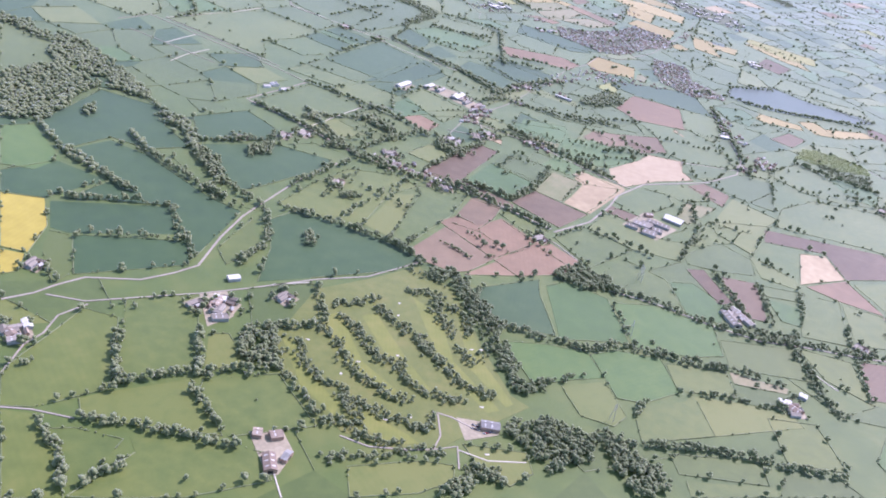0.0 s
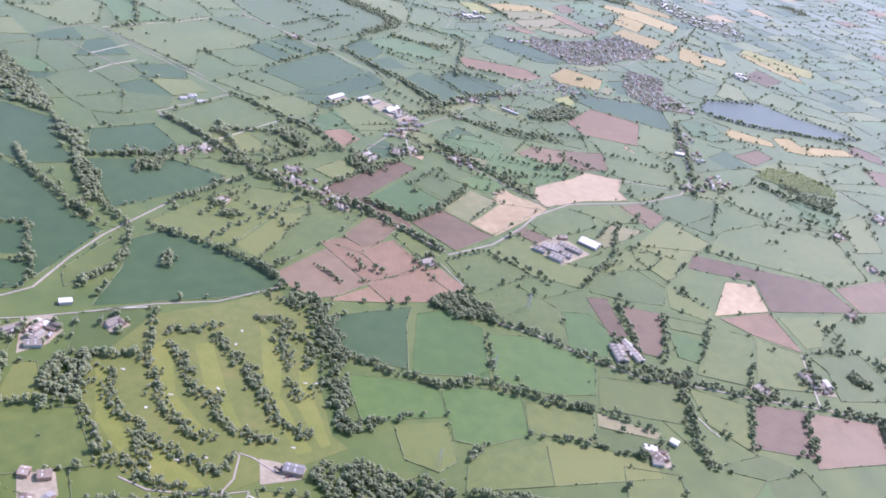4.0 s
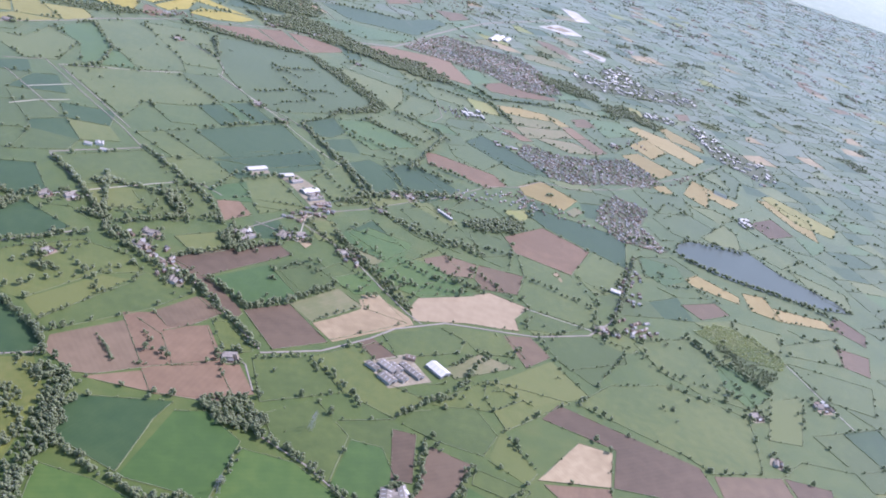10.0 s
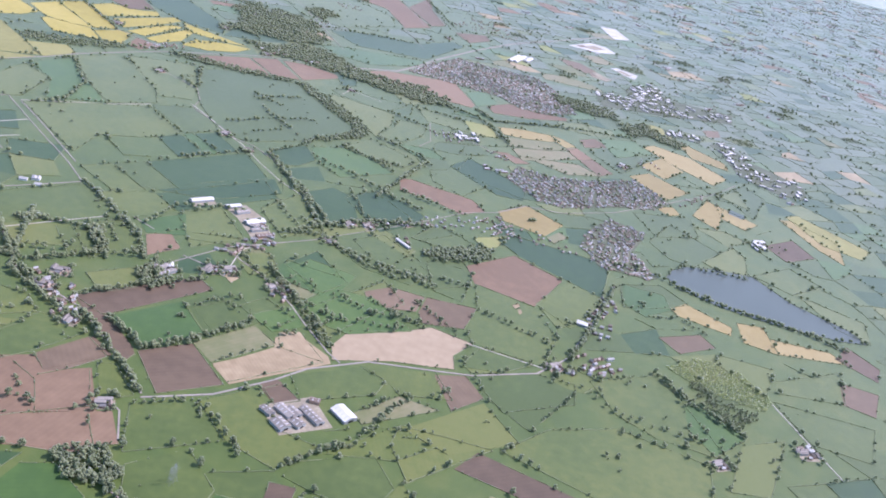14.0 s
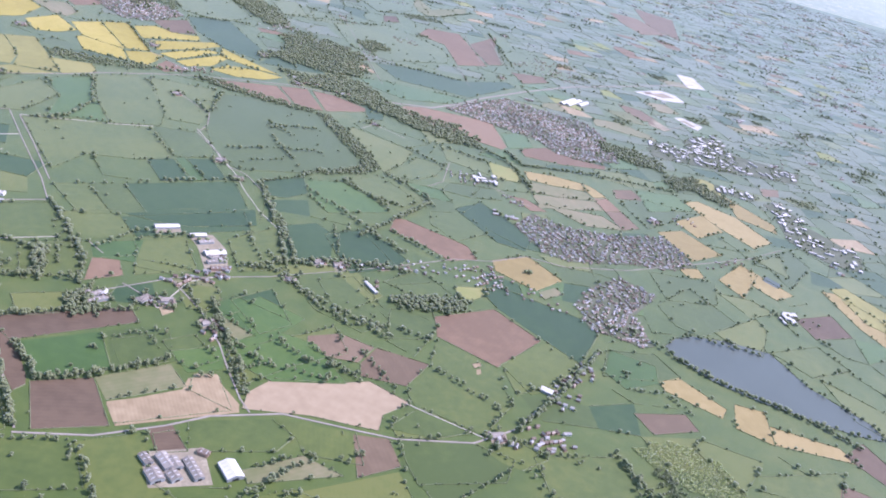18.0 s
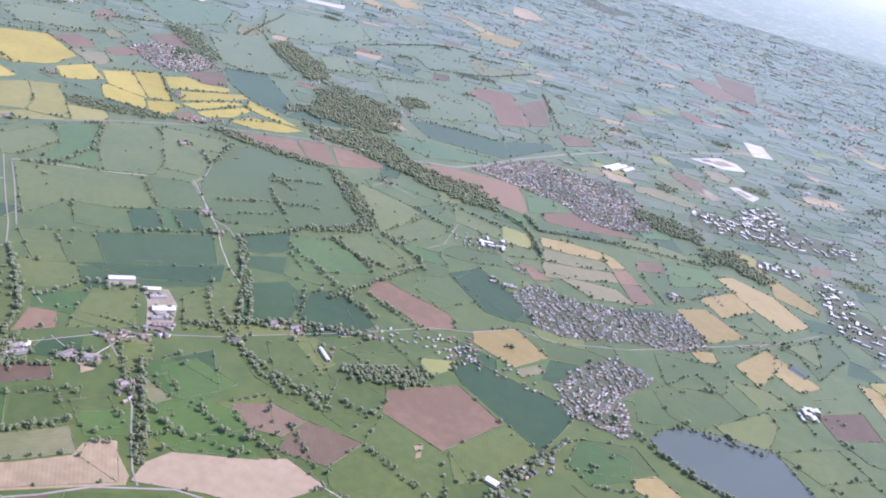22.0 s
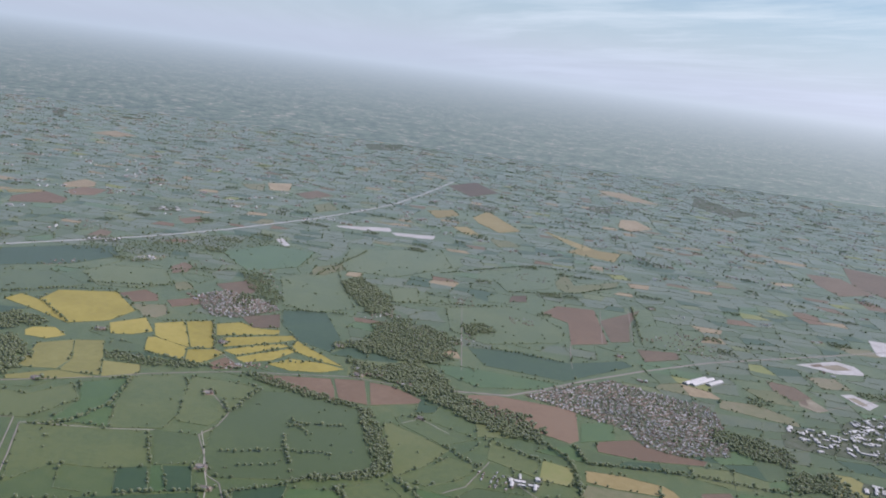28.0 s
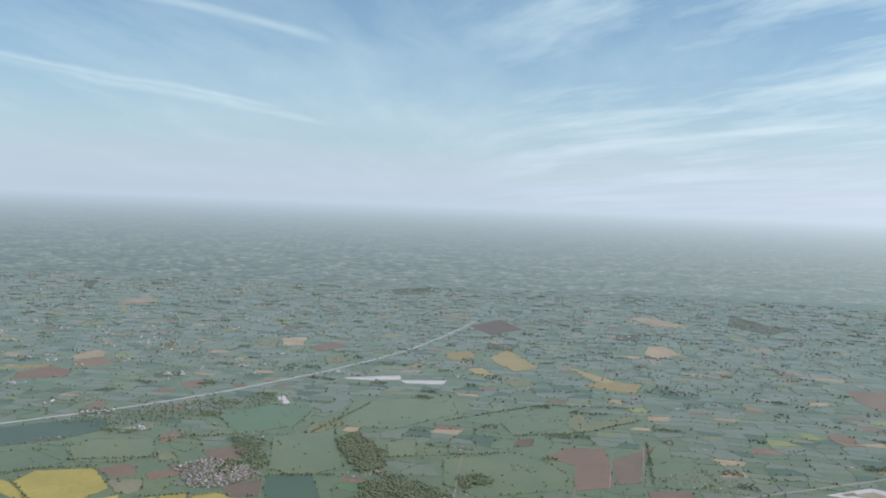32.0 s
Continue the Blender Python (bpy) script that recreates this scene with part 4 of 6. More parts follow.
# woods
wood((-643, 771), (-600, 811), (-556, 768), (-599, 673), (-629, 671))
wood((-667, 940), (-637, 918), (-599, 855), (-582, 775), (-593, 787), (-613, 867), (-664, 916))
wood((-303, 287), (-294, 295), (-260, 296), (-244, 278), (-254, 263), (-289, 249), (-291, 273))
wood((-236, 287), (-225, 278), (-211, 243), (-212, 231), (-241, 232), (-244, 253))
wood((-290, 450), (-278, 443), (-276, 406), (-275, 355), (-271, 325), (-281, 320), (-283, 367), (-284, 406))
wood((-312, 473), (-292, 462), (-275, 459), (-281, 448), (-299, 453))
wood((-366, 237), (-344, 246), (-316, 251), (-309, 248), (-326, 242), (-348, 236))
wood((-334, 258), (-321, 257), (-309, 248), (-328, 246))
wood((-14, 876), (65, 930), (65, 901), (34, 876), (-8, 866))
wood((-244, 701), (-234, 718), (-212, 691), (-214, 674), (-231, 681))
wood((-455, 378), (-427, 380), (-428, 343), (-445, 346))
wood((237, 769), (276, 802), (315, 792), (341, 751), (317, 732), (279, 746), gap=1.8, size=0.3, store=PLANTS)
wood((257, 760), (280, 741), (317, 724), (303, 692), (277, 698), (258, 731), gap=4.0, size=0.55)
# tree belts
trees_along(45, (-540, 301), (-509, 294), (-483, 284), (-457, 278))
trees_along(40, (-523, 376), (-522, 339), (-517, 329))
trees_along(45, (-475, 377), (-476, 339))
trees_along(40, (-528, 324), (-492, 336), (-447, 343))
trees_along(40, (-479, 324), (-468, 291))
trees_along(12, (-464, 251), (-452, 254))
trees_along(45, (-531, 256), (-516, 264))
trees_along(40, (-556, 292), (-546, 275), (-541, 248))
trees_along(45, (-215, 273), (-169, 269), (-122, 251), (-83, 240))
trees_along(40, (-407, 547), (-361, 526), (-324, 499), (-306, 476))
trees_along(40, (-546, 765), (-510, 740), (-490, 700), (-476, 659), (-454, 620), (-454, 588), (-438, 567), (-421, 545))
trees_along(40, (-576, 618), (-536, 574), (-518, 554))
trees_along(35, (-493, 539), (-485, 502), (-476, 467))
trees_along(40, (-421, 545), (-423, 493), (-447, 459))
trees_along(40, (-444, 386), (-401, 388))
trees_along(35, (-394, 438), (-394, 391))
trees_along(12, (-351, 685), (-279, 715), (-231, 725))
trees_along(12, (-144, 885), (-88, 833), (-39, 821), (3, 807))
trees_along(35, (-142, 764), (-85, 694), (-60, 659))
trees_along(15, (-135, 552), (-91, 503))
trees_along(15, (-54, 517), (-18, 558), (11, 622))
trees_along(12, (149, 699), (182, 669), (262, 660))
trees_along(35, (225, 752), (248, 723), (297, 682))
trees_along(40, (275, 954), (328, 933), (417, 919), (457, 901))
trees_along(15, (285, 1011), (371, 1028))
trees_along(15, (-54, 1024), (20, 993))
trees_along(15, (-204, 1022), (-112, 887))
trees_along(12, (-175, 910), (-137, 861), (-60, 826))
trees_along(15, (-75, 1002), (-22, 979))
# roads
road(2.0, (-190, 778), (-143, 745), (-108, 709), (-90, 685), (-63, 652), (-50, 641))
road(1.8, (-282, 792), (-257, 779))
road(2.2, (65, 1033), (99, 1076), (128, 1081), (146, 1084))
road(1.6, (-339, 304), (-331, 300), (-320, 290))
road(1.6, (-580, 337), (-572, 363), (-563, 374), (-557, 392), (-541, 405))
road(2.2, (-590, 407), (-573, 415), (-561, 425), (-545, 435), (-511, 435), (-490, 445), (-474, 456), (-457, 497), (-440, 529), (-426, 549), (-389, 599), (-349, 640))
road(1.8, (-566, 414), (-543, 408), (-513, 414), (-472, 422), (-442, 430), (-394, 445), (-355, 452), (-310, 476))
road(1.6, (-342, 305), (-339, 302), (-342, 284), (-349, 273), (-364, 273), (-386, 276), (-401, 285))
road(1.6, (-349, 273), (-334, 275), (-338, 257))
road(1.2, (-334, 272), (-319, 263), (-296, 261))
road(1.2, (-441, 273), (-440, 256), (-438, 240))
road(1.6, (-577, 309), (-561, 307), (-540, 300))
road(2.6, (-419, 768), (-376, 725), (-327, 661), (-299, 645), (-258, 627), (-220, 592), (-174, 543))
road(2.6, (-173, 539), (-163, 544), (-129, 562), (-94, 596), (-73, 622), (-29, 653), (27, 665), (57, 672), (113, 701), (142, 739), (172, 823), (200, 913))
road(1.8, (-190, 527), (-180, 520), (-169, 492))
road(1.4, (51, 720), (119, 712))
road(1.8, (-217, 745), (-188, 737), (-174, 727))
road(1.4, (336, 756), (353, 713), (376, 657))
road(1.5, (-237, 705), (-187, 781), (-119, 839), (-34, 932), (27, 1007), (65, 1033))
road(1.7, (146, 1084), (218, 1134), (302, 1223), (381, 1309), (436, 1389))
# villages and towns
town(40, (123, 713), (181, 751), (189, 732), (133, 705))
town(50, (-197, 769), (-157, 832), (-142, 814), (-180, 766))
town(40, (-314, 657), (-276, 657), (-241, 608), (-262, 615))
# industrial sheds
# farms
farm(-576, 447, 4, 64)
farm(-577, 374, 6, 19)
farm(-459, 406, 9, 66)
farm(-418, 419, 4, 46)
farm(-392, 688, 4, 62)
farm(-59, 418, 7, 29)
farm(-79, 306, 6, 80)
farm(34, 378, 4, 32)
farm(-477, 409, 3, 39)
farm(-295, 644, 5, 5)
farm(-192, 523, 4, 23)
farm(-355, 600, 3, 66)
farm(-255, 606, 4, 89)
farm(83, 394, 4, 84)
farm(89, 382, 6, 0)
farm(183, 485, 3, 15)
farm(263, 571, 3, 71)
farm(351, 683, 8, 21)
farm(265, 635, 4, 30)
farm(-187, 733, 5, 82)
farm(-222, 713, 6, 33)
farm(-372, 696, 4, 56)
farm(-293, 669, 5, 7)
farm(130, 718, 5, 37)
farm(-128, 730, 4, 54)
farm(-172, 740, 5, 38)
farm(-72, 903, 4, 50)
farm(248, 1331, 6, 60)
# sheds that stand out
shed(-41, 582, -28, 570, 12, 1)
shed(-82, 567, -69, 558, 8, 0)
shed(-80, 551, -70, 543, 10, 0)
shed(-74, 567, -65, 560, 8, 0)
shed(-68, 555, -60, 550, 8, 0)
shed(-65, 572, -48, 558, 7, 0)
shed(-62, 583, -54, 583, 5, 2)
shed(-92, 561, -83, 555, 6, 0)
shed(-248, 853, -231, 870, 7, 1)
shed(-214, 860, -202, 871, 6, 1)
shed(-201, 853, -191, 864, 6, 0)
shed(-186, 836, -172, 851, 9, 1)
shed(-177, 823, -164, 836, 5, 0)
shed(-169, 814, -157, 825, 5, 2)
shed(-39, 888, -23, 874, 3, 1)
shed(-223, 700, -213, 715, 5, 0)
shed(-226, 708, -222, 720, 5, 0)
shed(153, 810, 164, 808, 7, 1)
shed(-315, 292, -304, 289, 7, 3)
shed(-442, 270, -442, 257, 7, 2)
shed(-434, 269, -431, 267, 8, 3)
shed(-449, 287, -444, 286, 6, 2)
shed(-440, 284, -433, 285, 6, 2)
shed(-455, 439, -447, 441, 5, 1)
shed(-467, 393, -457, 394, 6, 0)
shed(-465, 406, -460, 416, 5, 2)
shed(-67, 424, -67, 403, 9, 0)
shed(-58, 431, -52, 404, 6, 0)
shed(-65, 321, -61, 317, 5, 1)
shed(-82, 308, -78, 301, 7, 2)
shed(-582, 374, -578, 368, 6, 2)
shed(-581, 364, -573, 366, 5, 0)
# pylons
pylon(-124, 465, 40)
pylon(-170, 388, 40)
pylon(-226, 296, 40)
pylon(-123, 469, 40)
# cars
for k in range(6):
    car(-319.4 + k * 0.80, 293.2 + k * -0.60, 159, (k * 7 + 6) % 4)
for k in range(5):
    car(-320.4 + k * 0.75, 290.2 + k * -0.50, 159, (k * 7 + 5) % 4)
for k in range(4):
    car(-314.6 + k * 1.67, 285.3 + k * 0.33, 159, (k * 7 + 4) % 4)
# further tracks
road(1.3, (-392, 688), (-331, 752), (-302, 781))
road(1.4, (-174, 727), (-174, 783), (-153, 814))
road(1.4, (-398, 441), (-425, 436))
# clumps and belts
wood((-428, 656), (-407, 669), (-403, 652), (-427, 630))
wood((-394, 509), (-386, 505), (-385, 492), (-395, 488))
wood((-357, 586), (-344, 588), (-343, 574), (-357, 571))
wood((-569, 711), (-558, 714), (-556, 695), (-565, 687))
wood((-548, 801), (-521, 779), (-510, 747), (-533, 748), (-556, 768))
wood((-608, 896), (-580, 880), (-550, 832), (-527, 785), (-542, 773), (-584, 804))
wood((-371, 734), (-363, 753), (-343, 755), (-354, 735))
wood((-307, 754), (-294, 762), (-281, 733), (-290, 724))
wood((103, 1037), (111, 1041), (113, 1032), (104, 1025))
trees_along(50, (-600, 671), (-576, 621), (-559, 609), (-536, 574), (-523, 558))
trees_along(35, (-565, 541), (-534, 542), (-510, 539), (-493, 537))
trees_along(35, (-469, 662), (-406, 675))
trees_along(45, (-527, 665), (-508, 625), (-477, 584), (-451, 555))
trees_along(15, (-557, 491), (-485, 489))
trees_along(65, (-505, 708), (-481, 705), (-471, 640), (-453, 598), (-463, 567), (-451, 558))
trees_along(65, (-502, 696), (-482, 688), (-473, 632), (-457, 590))
trees_along(10, (-373, 571), (-329, 632))
trees_along(10, (-364, 535), (-289, 617))
trees_along(10, (-343, 608), (-296, 563))
trees_along(40, (-364, 765), (-341, 689), (-325, 650), (-287, 628), (-249, 607))
trees_along(40, (-355, 746), (-308, 750), (-270, 704))
trees_along(35, (-360, 674), (-322, 675), (-281, 709))
trees_along(40, (-306, 758), (-278, 723))
trees_along(35, (-397, 588), (-373, 613), (-338, 642))
trees_along(45, (-413, 762), (-376, 725), (-327, 661), (-299, 645))
trees_along(45, (-257, 623), (-218, 589), (-177, 545))
trees_along(35, (-355, 841), (-304, 797), (-264, 760), (-245, 722))
trees_along(15, (-268, 785), (-258, 834), (-222, 858), (-194, 861))
trees_along(35, (-147, 839), (-119, 878), (-96, 885))
trees_along(35, (-125, 875), (-63, 921), (-7, 940))
trees_along(35, (-216, 1032), (-147, 931), (-118, 871))
trees_along(15, (-111, 722), (-67, 704), (-7, 718))
trees_along(15, (-73, 743), (-39, 728), (13, 738))
trees_along(15, (-50, 815), (43, 828))
trees_along(15, (54, 787), (126, 756))
trees_along(35, (200, 913), (170, 811), (141, 733))
trees_along(15, (200, 970), (254, 971), (275, 954))
trees_along(15, (-22, 979), (-81, 1012), (-170, 1062))
trees_along(40, (-77, 983), (-34, 1138))
# villages along the roads
town(26, (-323, 668), (-292, 656), (-258, 616), (-266, 604), (-303, 631), (-325, 650))
town(30, (-103, 895), (-74, 913), (-3, 976), (-1, 951), (-96, 885))
farm(-91, 896, 4, 59)
farm(-101, 846, 3, 3)
farm(-35, 931, 4, 50)
farm(-174, 839, 5, 69)
farm(-431, 676, 3, 9)
field("dark_soil", (-268, 640), (-234, 626), (-201, 593), (-196, 585), (-199, 575), (-229, 600), hedge=0.15)
field("soil", (-258, 557), (-231, 594), (-210, 577), (-244, 542), hedge=0.15)
field("red_soil", (-278, 545), (-258, 555), (-243, 541), (-216, 557), (-193, 513), (-247, 490), hedge=0.15)
field("red_soil", (-247, 488), (-184, 518), (-167, 488), (-200, 471), (-232, 462), hedge=0.15)
field("hay", (-216, 566), (-204, 578), (-176, 548), (-193, 519))
field("stubble", (-141, 598), (-103, 635), (-107, 654), (-93, 668), (-61, 646), (-57, 637), (-122, 578), hedge=0.2)
field("dark_soil", (-103, 588), (-90, 599), (-72, 584), (-86, 569), hedge=0.15)
field("faded_rape", (492, 1299), (515, 1318), (602, 1242), (577, 1199), (526, 1216), hedge=0.3)
trees_along(15, (-251, 504), (-242, 511), (-230, 501))
trees_along(35, (-268, 640), (-233, 678), (-185, 715))
trees_along(40, (-232, 622), (-195, 594), (-168, 617), (-129, 669))
# white farm tracks over the big pastures
road(1.8, (-517, 1002), (-465, 950), (-424, 910), (-385, 873), (-354, 838))
road(1.6, (-537, 942), (-499, 909), (-448, 863))
road(1.4, (-494, 853), (-477, 879), (-452, 904))
road(2.0, (-421, 770), (-402, 789), (-378, 811), (-353, 836))
road(1.5, (-551, 971), (-532, 985), (-517, 1002))
road(1.4, (-499, 909), (-466, 949))
road(1.3, (-342, 1124), (-305, 1090), (-277, 1060), (-246, 1032), (-217, 996), (-184, 961), (-154, 938))
# hedged fields between the golf course and the lane
field("wheat", (-278, 442), (-216, 460), (-223, 439), (-230, 385), (-266, 399), (-277, 411), hedge=0.12)
field("clover", (-213, 451), (-194, 458), (-166, 437), (-174, 377), (-187, 380), (-228, 382), hedge=0.12)
field("clover", (-164, 431), (-130, 430), (-89, 403), (-101, 366), (-129, 364), (-172, 374), hedge=0.12)
field("clover", (-273, 378), (-240, 375), (-212, 366), (-212, 339), (-234, 337), (-251, 334), (-267, 334), hedge=0.12)
field("clover", (-211, 365), (-187, 370), (-157, 361), (-161, 324), (-194, 313), (-211, 318), hedge=0.12)
field("pasture", (-247, 330), (-213, 335), (-213, 300), (-226, 291), (-245, 301), hedge=0.12)
field("pasture", (-194, 311), (-161, 315), (-151, 323), (-157, 281), (-213, 276), (-207, 297), hedge=0.12)
field("pasture", (-155, 356), (-109, 349), (-118, 319), (-161, 326), hedge=0.12)
field("hay", (-92, 386), (-34, 377), (-42, 337), (-104, 352), hedge=0.12)
field("mown", (-107, 347), (-68, 329), (-73, 323), (-111, 334), hedge=0.12)
field("pasture", (-113, 332), (-69, 322), (-76, 306), (-84, 303), (-119, 315), hedge=0.12)
field("hay", (-152, 320), (-117, 313), (-84, 300), (-83, 288), (-157, 281), hedge=0.12)
field("hay", (-26, 378), (12, 361), (-7, 312), (-28, 339), hedge=0.12)
field("pasture", (-156, 472), (-124, 500), (-97, 469), (-105, 419), (-146, 440), hedge=0.12)
field("clover", (-95, 466), (-73, 466), (-61, 435), (-78, 408), (-104, 416), hedge=0.12)
field("pasture", (-56, 514), (-5, 540), (13, 512), (1, 484), (-35, 488), (-61, 497), hedge=0.12)
field("pasture", (-5, 468), (35, 458), (24, 443), (-8, 451), hedge=0.12)
field("clover", (-11, 447), (15, 435), (-1, 407), (-17, 414), hedge=0.12)
field("pasture", (17, 521), (42, 480), (33, 464), (5, 481), hedge=0.12)
field("pasture", (28, 457), (64, 446), (27, 382), (-11, 394), hedge=0.12)
field("pasture", (65, 443), (98, 425), (79, 378), (34, 383), hedge=0.12)
field("dark_soil", (-67, 489), (-49, 489), (-50, 437), (-65, 435), hedge=0.12)
field("dark_soil", (-39, 480), (-7, 471), (-32, 412), (-50, 418), hedge=0.12)
field("stubble", (80, 529), (108, 527), (100, 485), (42, 473), hedge=0.12)
field("red_soil", (46, 470), (99, 483), (99, 428), (65, 449), hedge=0.12)
field("dark_soil", (52, 548), (68, 573), (184, 537), (195, 492), (102, 485), (112, 532), hedge=0.12)
field("soil", (195, 531), (261, 552), (269, 501), (197, 493), hedge=0.12)
field("dark_soil", (264, 553), (307, 553), (295, 502), (274, 502), hedge=0.12)
field("pasture", (104, 477), (178, 486), (142, 462), (122, 438), (106, 433), hedge=0.12)
field("pasture", (102, 422), (152, 430), (156, 399), (160, 371), (97, 369), (108, 405), hedge=0.12)
field("dark_soil", (21, 362), (58, 356), (38, 307), (-4, 317), hedge=0.12)
field("soil", (58, 355), (114, 344), (96, 304), (34, 298), hedge=0.12)
field("pasture", (117, 342), (159, 329), (157, 309), (101, 304), hedge=0.12)
field("pasture", (166, 419), (202, 451), (230, 422), (193, 358), (188, 380), hedge=0.12)
trees_along(60, (-275, 400), (-251, 387), (-230, 379), (-208, 367), (-187, 378), (-158, 366), (-130, 354), (-109, 349), size=0.9, wide=1.6)
trees_along(45, (-193, 464), (-161, 450), (-122, 431), (-89, 406), (-56, 388), (-21, 382), (29, 369), (76, 361), (114, 349), (159, 336), (177, 330), size=0.85, wide=2.2)
trees_along(50, (-57, 402), (-35, 391), (-13, 394), size=0.9, wide=3.0)
trees_along(30, (-268, 332), (-251, 334), (-231, 341), size=0.9, wide=1.0)
trees_along(26, (-105, 350), (-88, 339), (-68, 329), size=0.85, wide=1.0)
trees_along(55, (-31, 392), (-36, 353), (-46, 313), (-43, 296), size=0.85, wide=2.2)
trees_along(24, (-161, 324), (-140, 321), (-117, 315), (-84, 303), size=0.85, wide=1.0)
trees_along(30, (-65, 504), (-41, 533), (-13, 547), size=0.8, wide=1.2)
trees_along(40, (-43, 483), (-46, 444), (-47, 425), size=0.8, wide=1.2)
trees_along(45, (-6, 472), (-24, 422), (-35, 408), size=0.8, wide=1.5)
trees_along(22, (33, 464), (13, 428), (-4, 407), size=0.8, wide=0.8)
trees_along(30, (27, 382), (43, 408), size=0.85, wide=1.0)
trees_along(45, (57, 353), (37, 307), size=0.9, wide=1.6)
trees_along(45, (118, 350), (102, 313), size=0.9, wide=1.6)
trees_along(35, (98, 425), (82, 378), size=0.8, wide=1.2)
trees_along(45, (159, 424), (165, 389), (170, 356), (163, 324), size=0.85, wide=2.6)
trees_along(18, (138, 475), (141, 435), size=0.8, wide=0.8)
trees_along(30, (206, 458), (222, 408), size=0.85, wide=2.0)
trees_along(22, (-172, 372), (-164, 431), size=0.8, wide=0.6)
trees_along(22, (104, 429), (158, 432), size=0.8, wide=0.8)
trees_along(16, (17, 521), (42, 480), size=0.7, wide=0.5)
trees_along(40, (-207, 299), (-198, 311), (-188, 316), size=0.9, wide=1.0)
trees_along(30, (-7, 312), (8, 343), (19, 362), size=0.8, wide=1.0)
wood((-204, 469), (-177, 485), (-152, 465), (-158, 443), (-186, 449))
wood((128, 408), (136, 406), (130, 384), (122, 386), gap=3.0, size=0.8)
road(2.0, (-157, 448), (-122, 430), (-89, 405), (-56, 386), (-21, 380), (28, 367), (76, 359), (113, 348), (158, 335), (176, 329))
road(1.4, (96, 425), (79, 375), (74, 360))
road(1.2, (-33, 346), (-29, 334), (-25, 327))
trees_along(60, (-285, 510), (-276, 501), (-265, 485), size=0.6, wide=0.5)
trees_along(60, (-134, 545), (-128, 534), size=0.6, wide=0.5)
trees_along(60, (-256, 528), (-249, 518), size=0.6, wide=0.5)
trees_along(60, (-253, 489), (-243, 491), size=0.6, wide=0.5)
# fields and hamlets about the works
field("wheat", (-293, 859), (-249, 908), (-190, 962), (-173, 928), (-222, 880), (-250, 867), hedge=0.15)
field("wheat", (-157, 943), (-126, 981), (-102, 968), (-86, 917), (-85, 898), (-116, 875), hedge=0.2)
field("wheat", (-99, 979), (-76, 1009), (-18, 968), (-20, 943), (-58, 897), (-77, 917), hedge=0.2)
field("pasture", (-246, 815), (-216, 857), (-191, 820), (-184, 786), (-226, 777), hedge=0.2)
field("clover", (-276, 789), (-243, 825), (-227, 783), (-260, 768), hedge=0.2)
field("clover", (-128, 769), (-112, 799), (-64, 789), (-72, 756), (-86, 735), hedge=0.12)
field("clover", (-105, 716), (-72, 756), (-41, 757), (0, 717), (-52, 686), (-79, 691), hedge=0.12)
field("hay", (-183, 774), (-147, 790), (-130, 750), (-155, 742), hedge=0.15)
field("clover", (-135, 678), (-103, 710), (-90, 679), (-111, 660), hedge=0.12)
field("pasture", (-180, 666), (-148, 700), (-125, 668), (-152, 636), hedge=0.12)
field("wheat", (-4, 1146), (20, 1191), (100, 1141), (96, 1091), (62, 1088), hedge=0.15)
field("hay", (-332, 739), (-314, 761), (-277, 773), (-248, 733), (-300, 697), hedge=0.3)
field("pasture", (-108, 848), (-74, 890), (-36, 866), (3, 834), (-13, 799), (-61, 809), hedge=0.25)
field("pasture", (-12, 905), (27, 944), (40, 913), (22, 879), hedge=0.2)
field("hay", (112, 828), (144, 890), (186, 874), (169, 821), (146, 796), hedge=0.12)
field("clover", (210, 925), (257, 923), (260, 892), (230, 861), (208, 878), hedge=0.15)
field("pasture", (53, 717), (116, 715), (79, 688), (49, 681), hedge=0.12)
town(26, (-21, 937), (22, 989), (33, 971), (-2, 935))
town(60, (30, 984), (68, 1024), (89, 980), (44, 955))
town(16, (-34, 888), (-28, 899), (-12, 885), (-19, 873))
town(20, (-136, 735), (-120, 736), (-113, 715), (-128, 705))
trees_along(30, (-149, 842), (-114, 857), (-64, 818), (-27, 806), (2, 821), size=0.75, wide=1.2)
trees_along(30, (-158, 960), (-114, 886), (-97, 857), size=0.75, wide=1.2)
trees_along(24, (-109, 988), (-81, 929), (-50, 910), size=0.75, wide=1.2)
trees_along(30, (-173, 776), (-138, 739), (-104, 712), (-73, 668), (-63, 658), size=0.75, wide=1.2)
trees_along(20, (-185, 663), (-150, 704), size=0.75, wide=1.2)
trees_along(20, (-274, 736), (-303, 778), (-305, 806), size=0.75, wide=1.2)
trees_along(30, (-5, 772), (38, 734), size=0.75, wide=1.2)
trees_along(24, (-47, 753), (-13, 737), (11, 725), size=0.75, wide=1.2)
trees_along(30, (-238, 729), (-206, 687), size=0.75, wide=1.2)
trees_along(24, (-86, 677), (-62, 708), size=0.75, wide=1.2)
trees_along(20, (-237, 625), (-195, 594), (-164, 615), size=0.75, wide=1.2)
trees_along(24, (-22, 826), (16, 809), size=0.75, wide=1.2)
trees_along(20, (230, 861), (268, 876), (295, 854), size=0.75, wide=1.2)
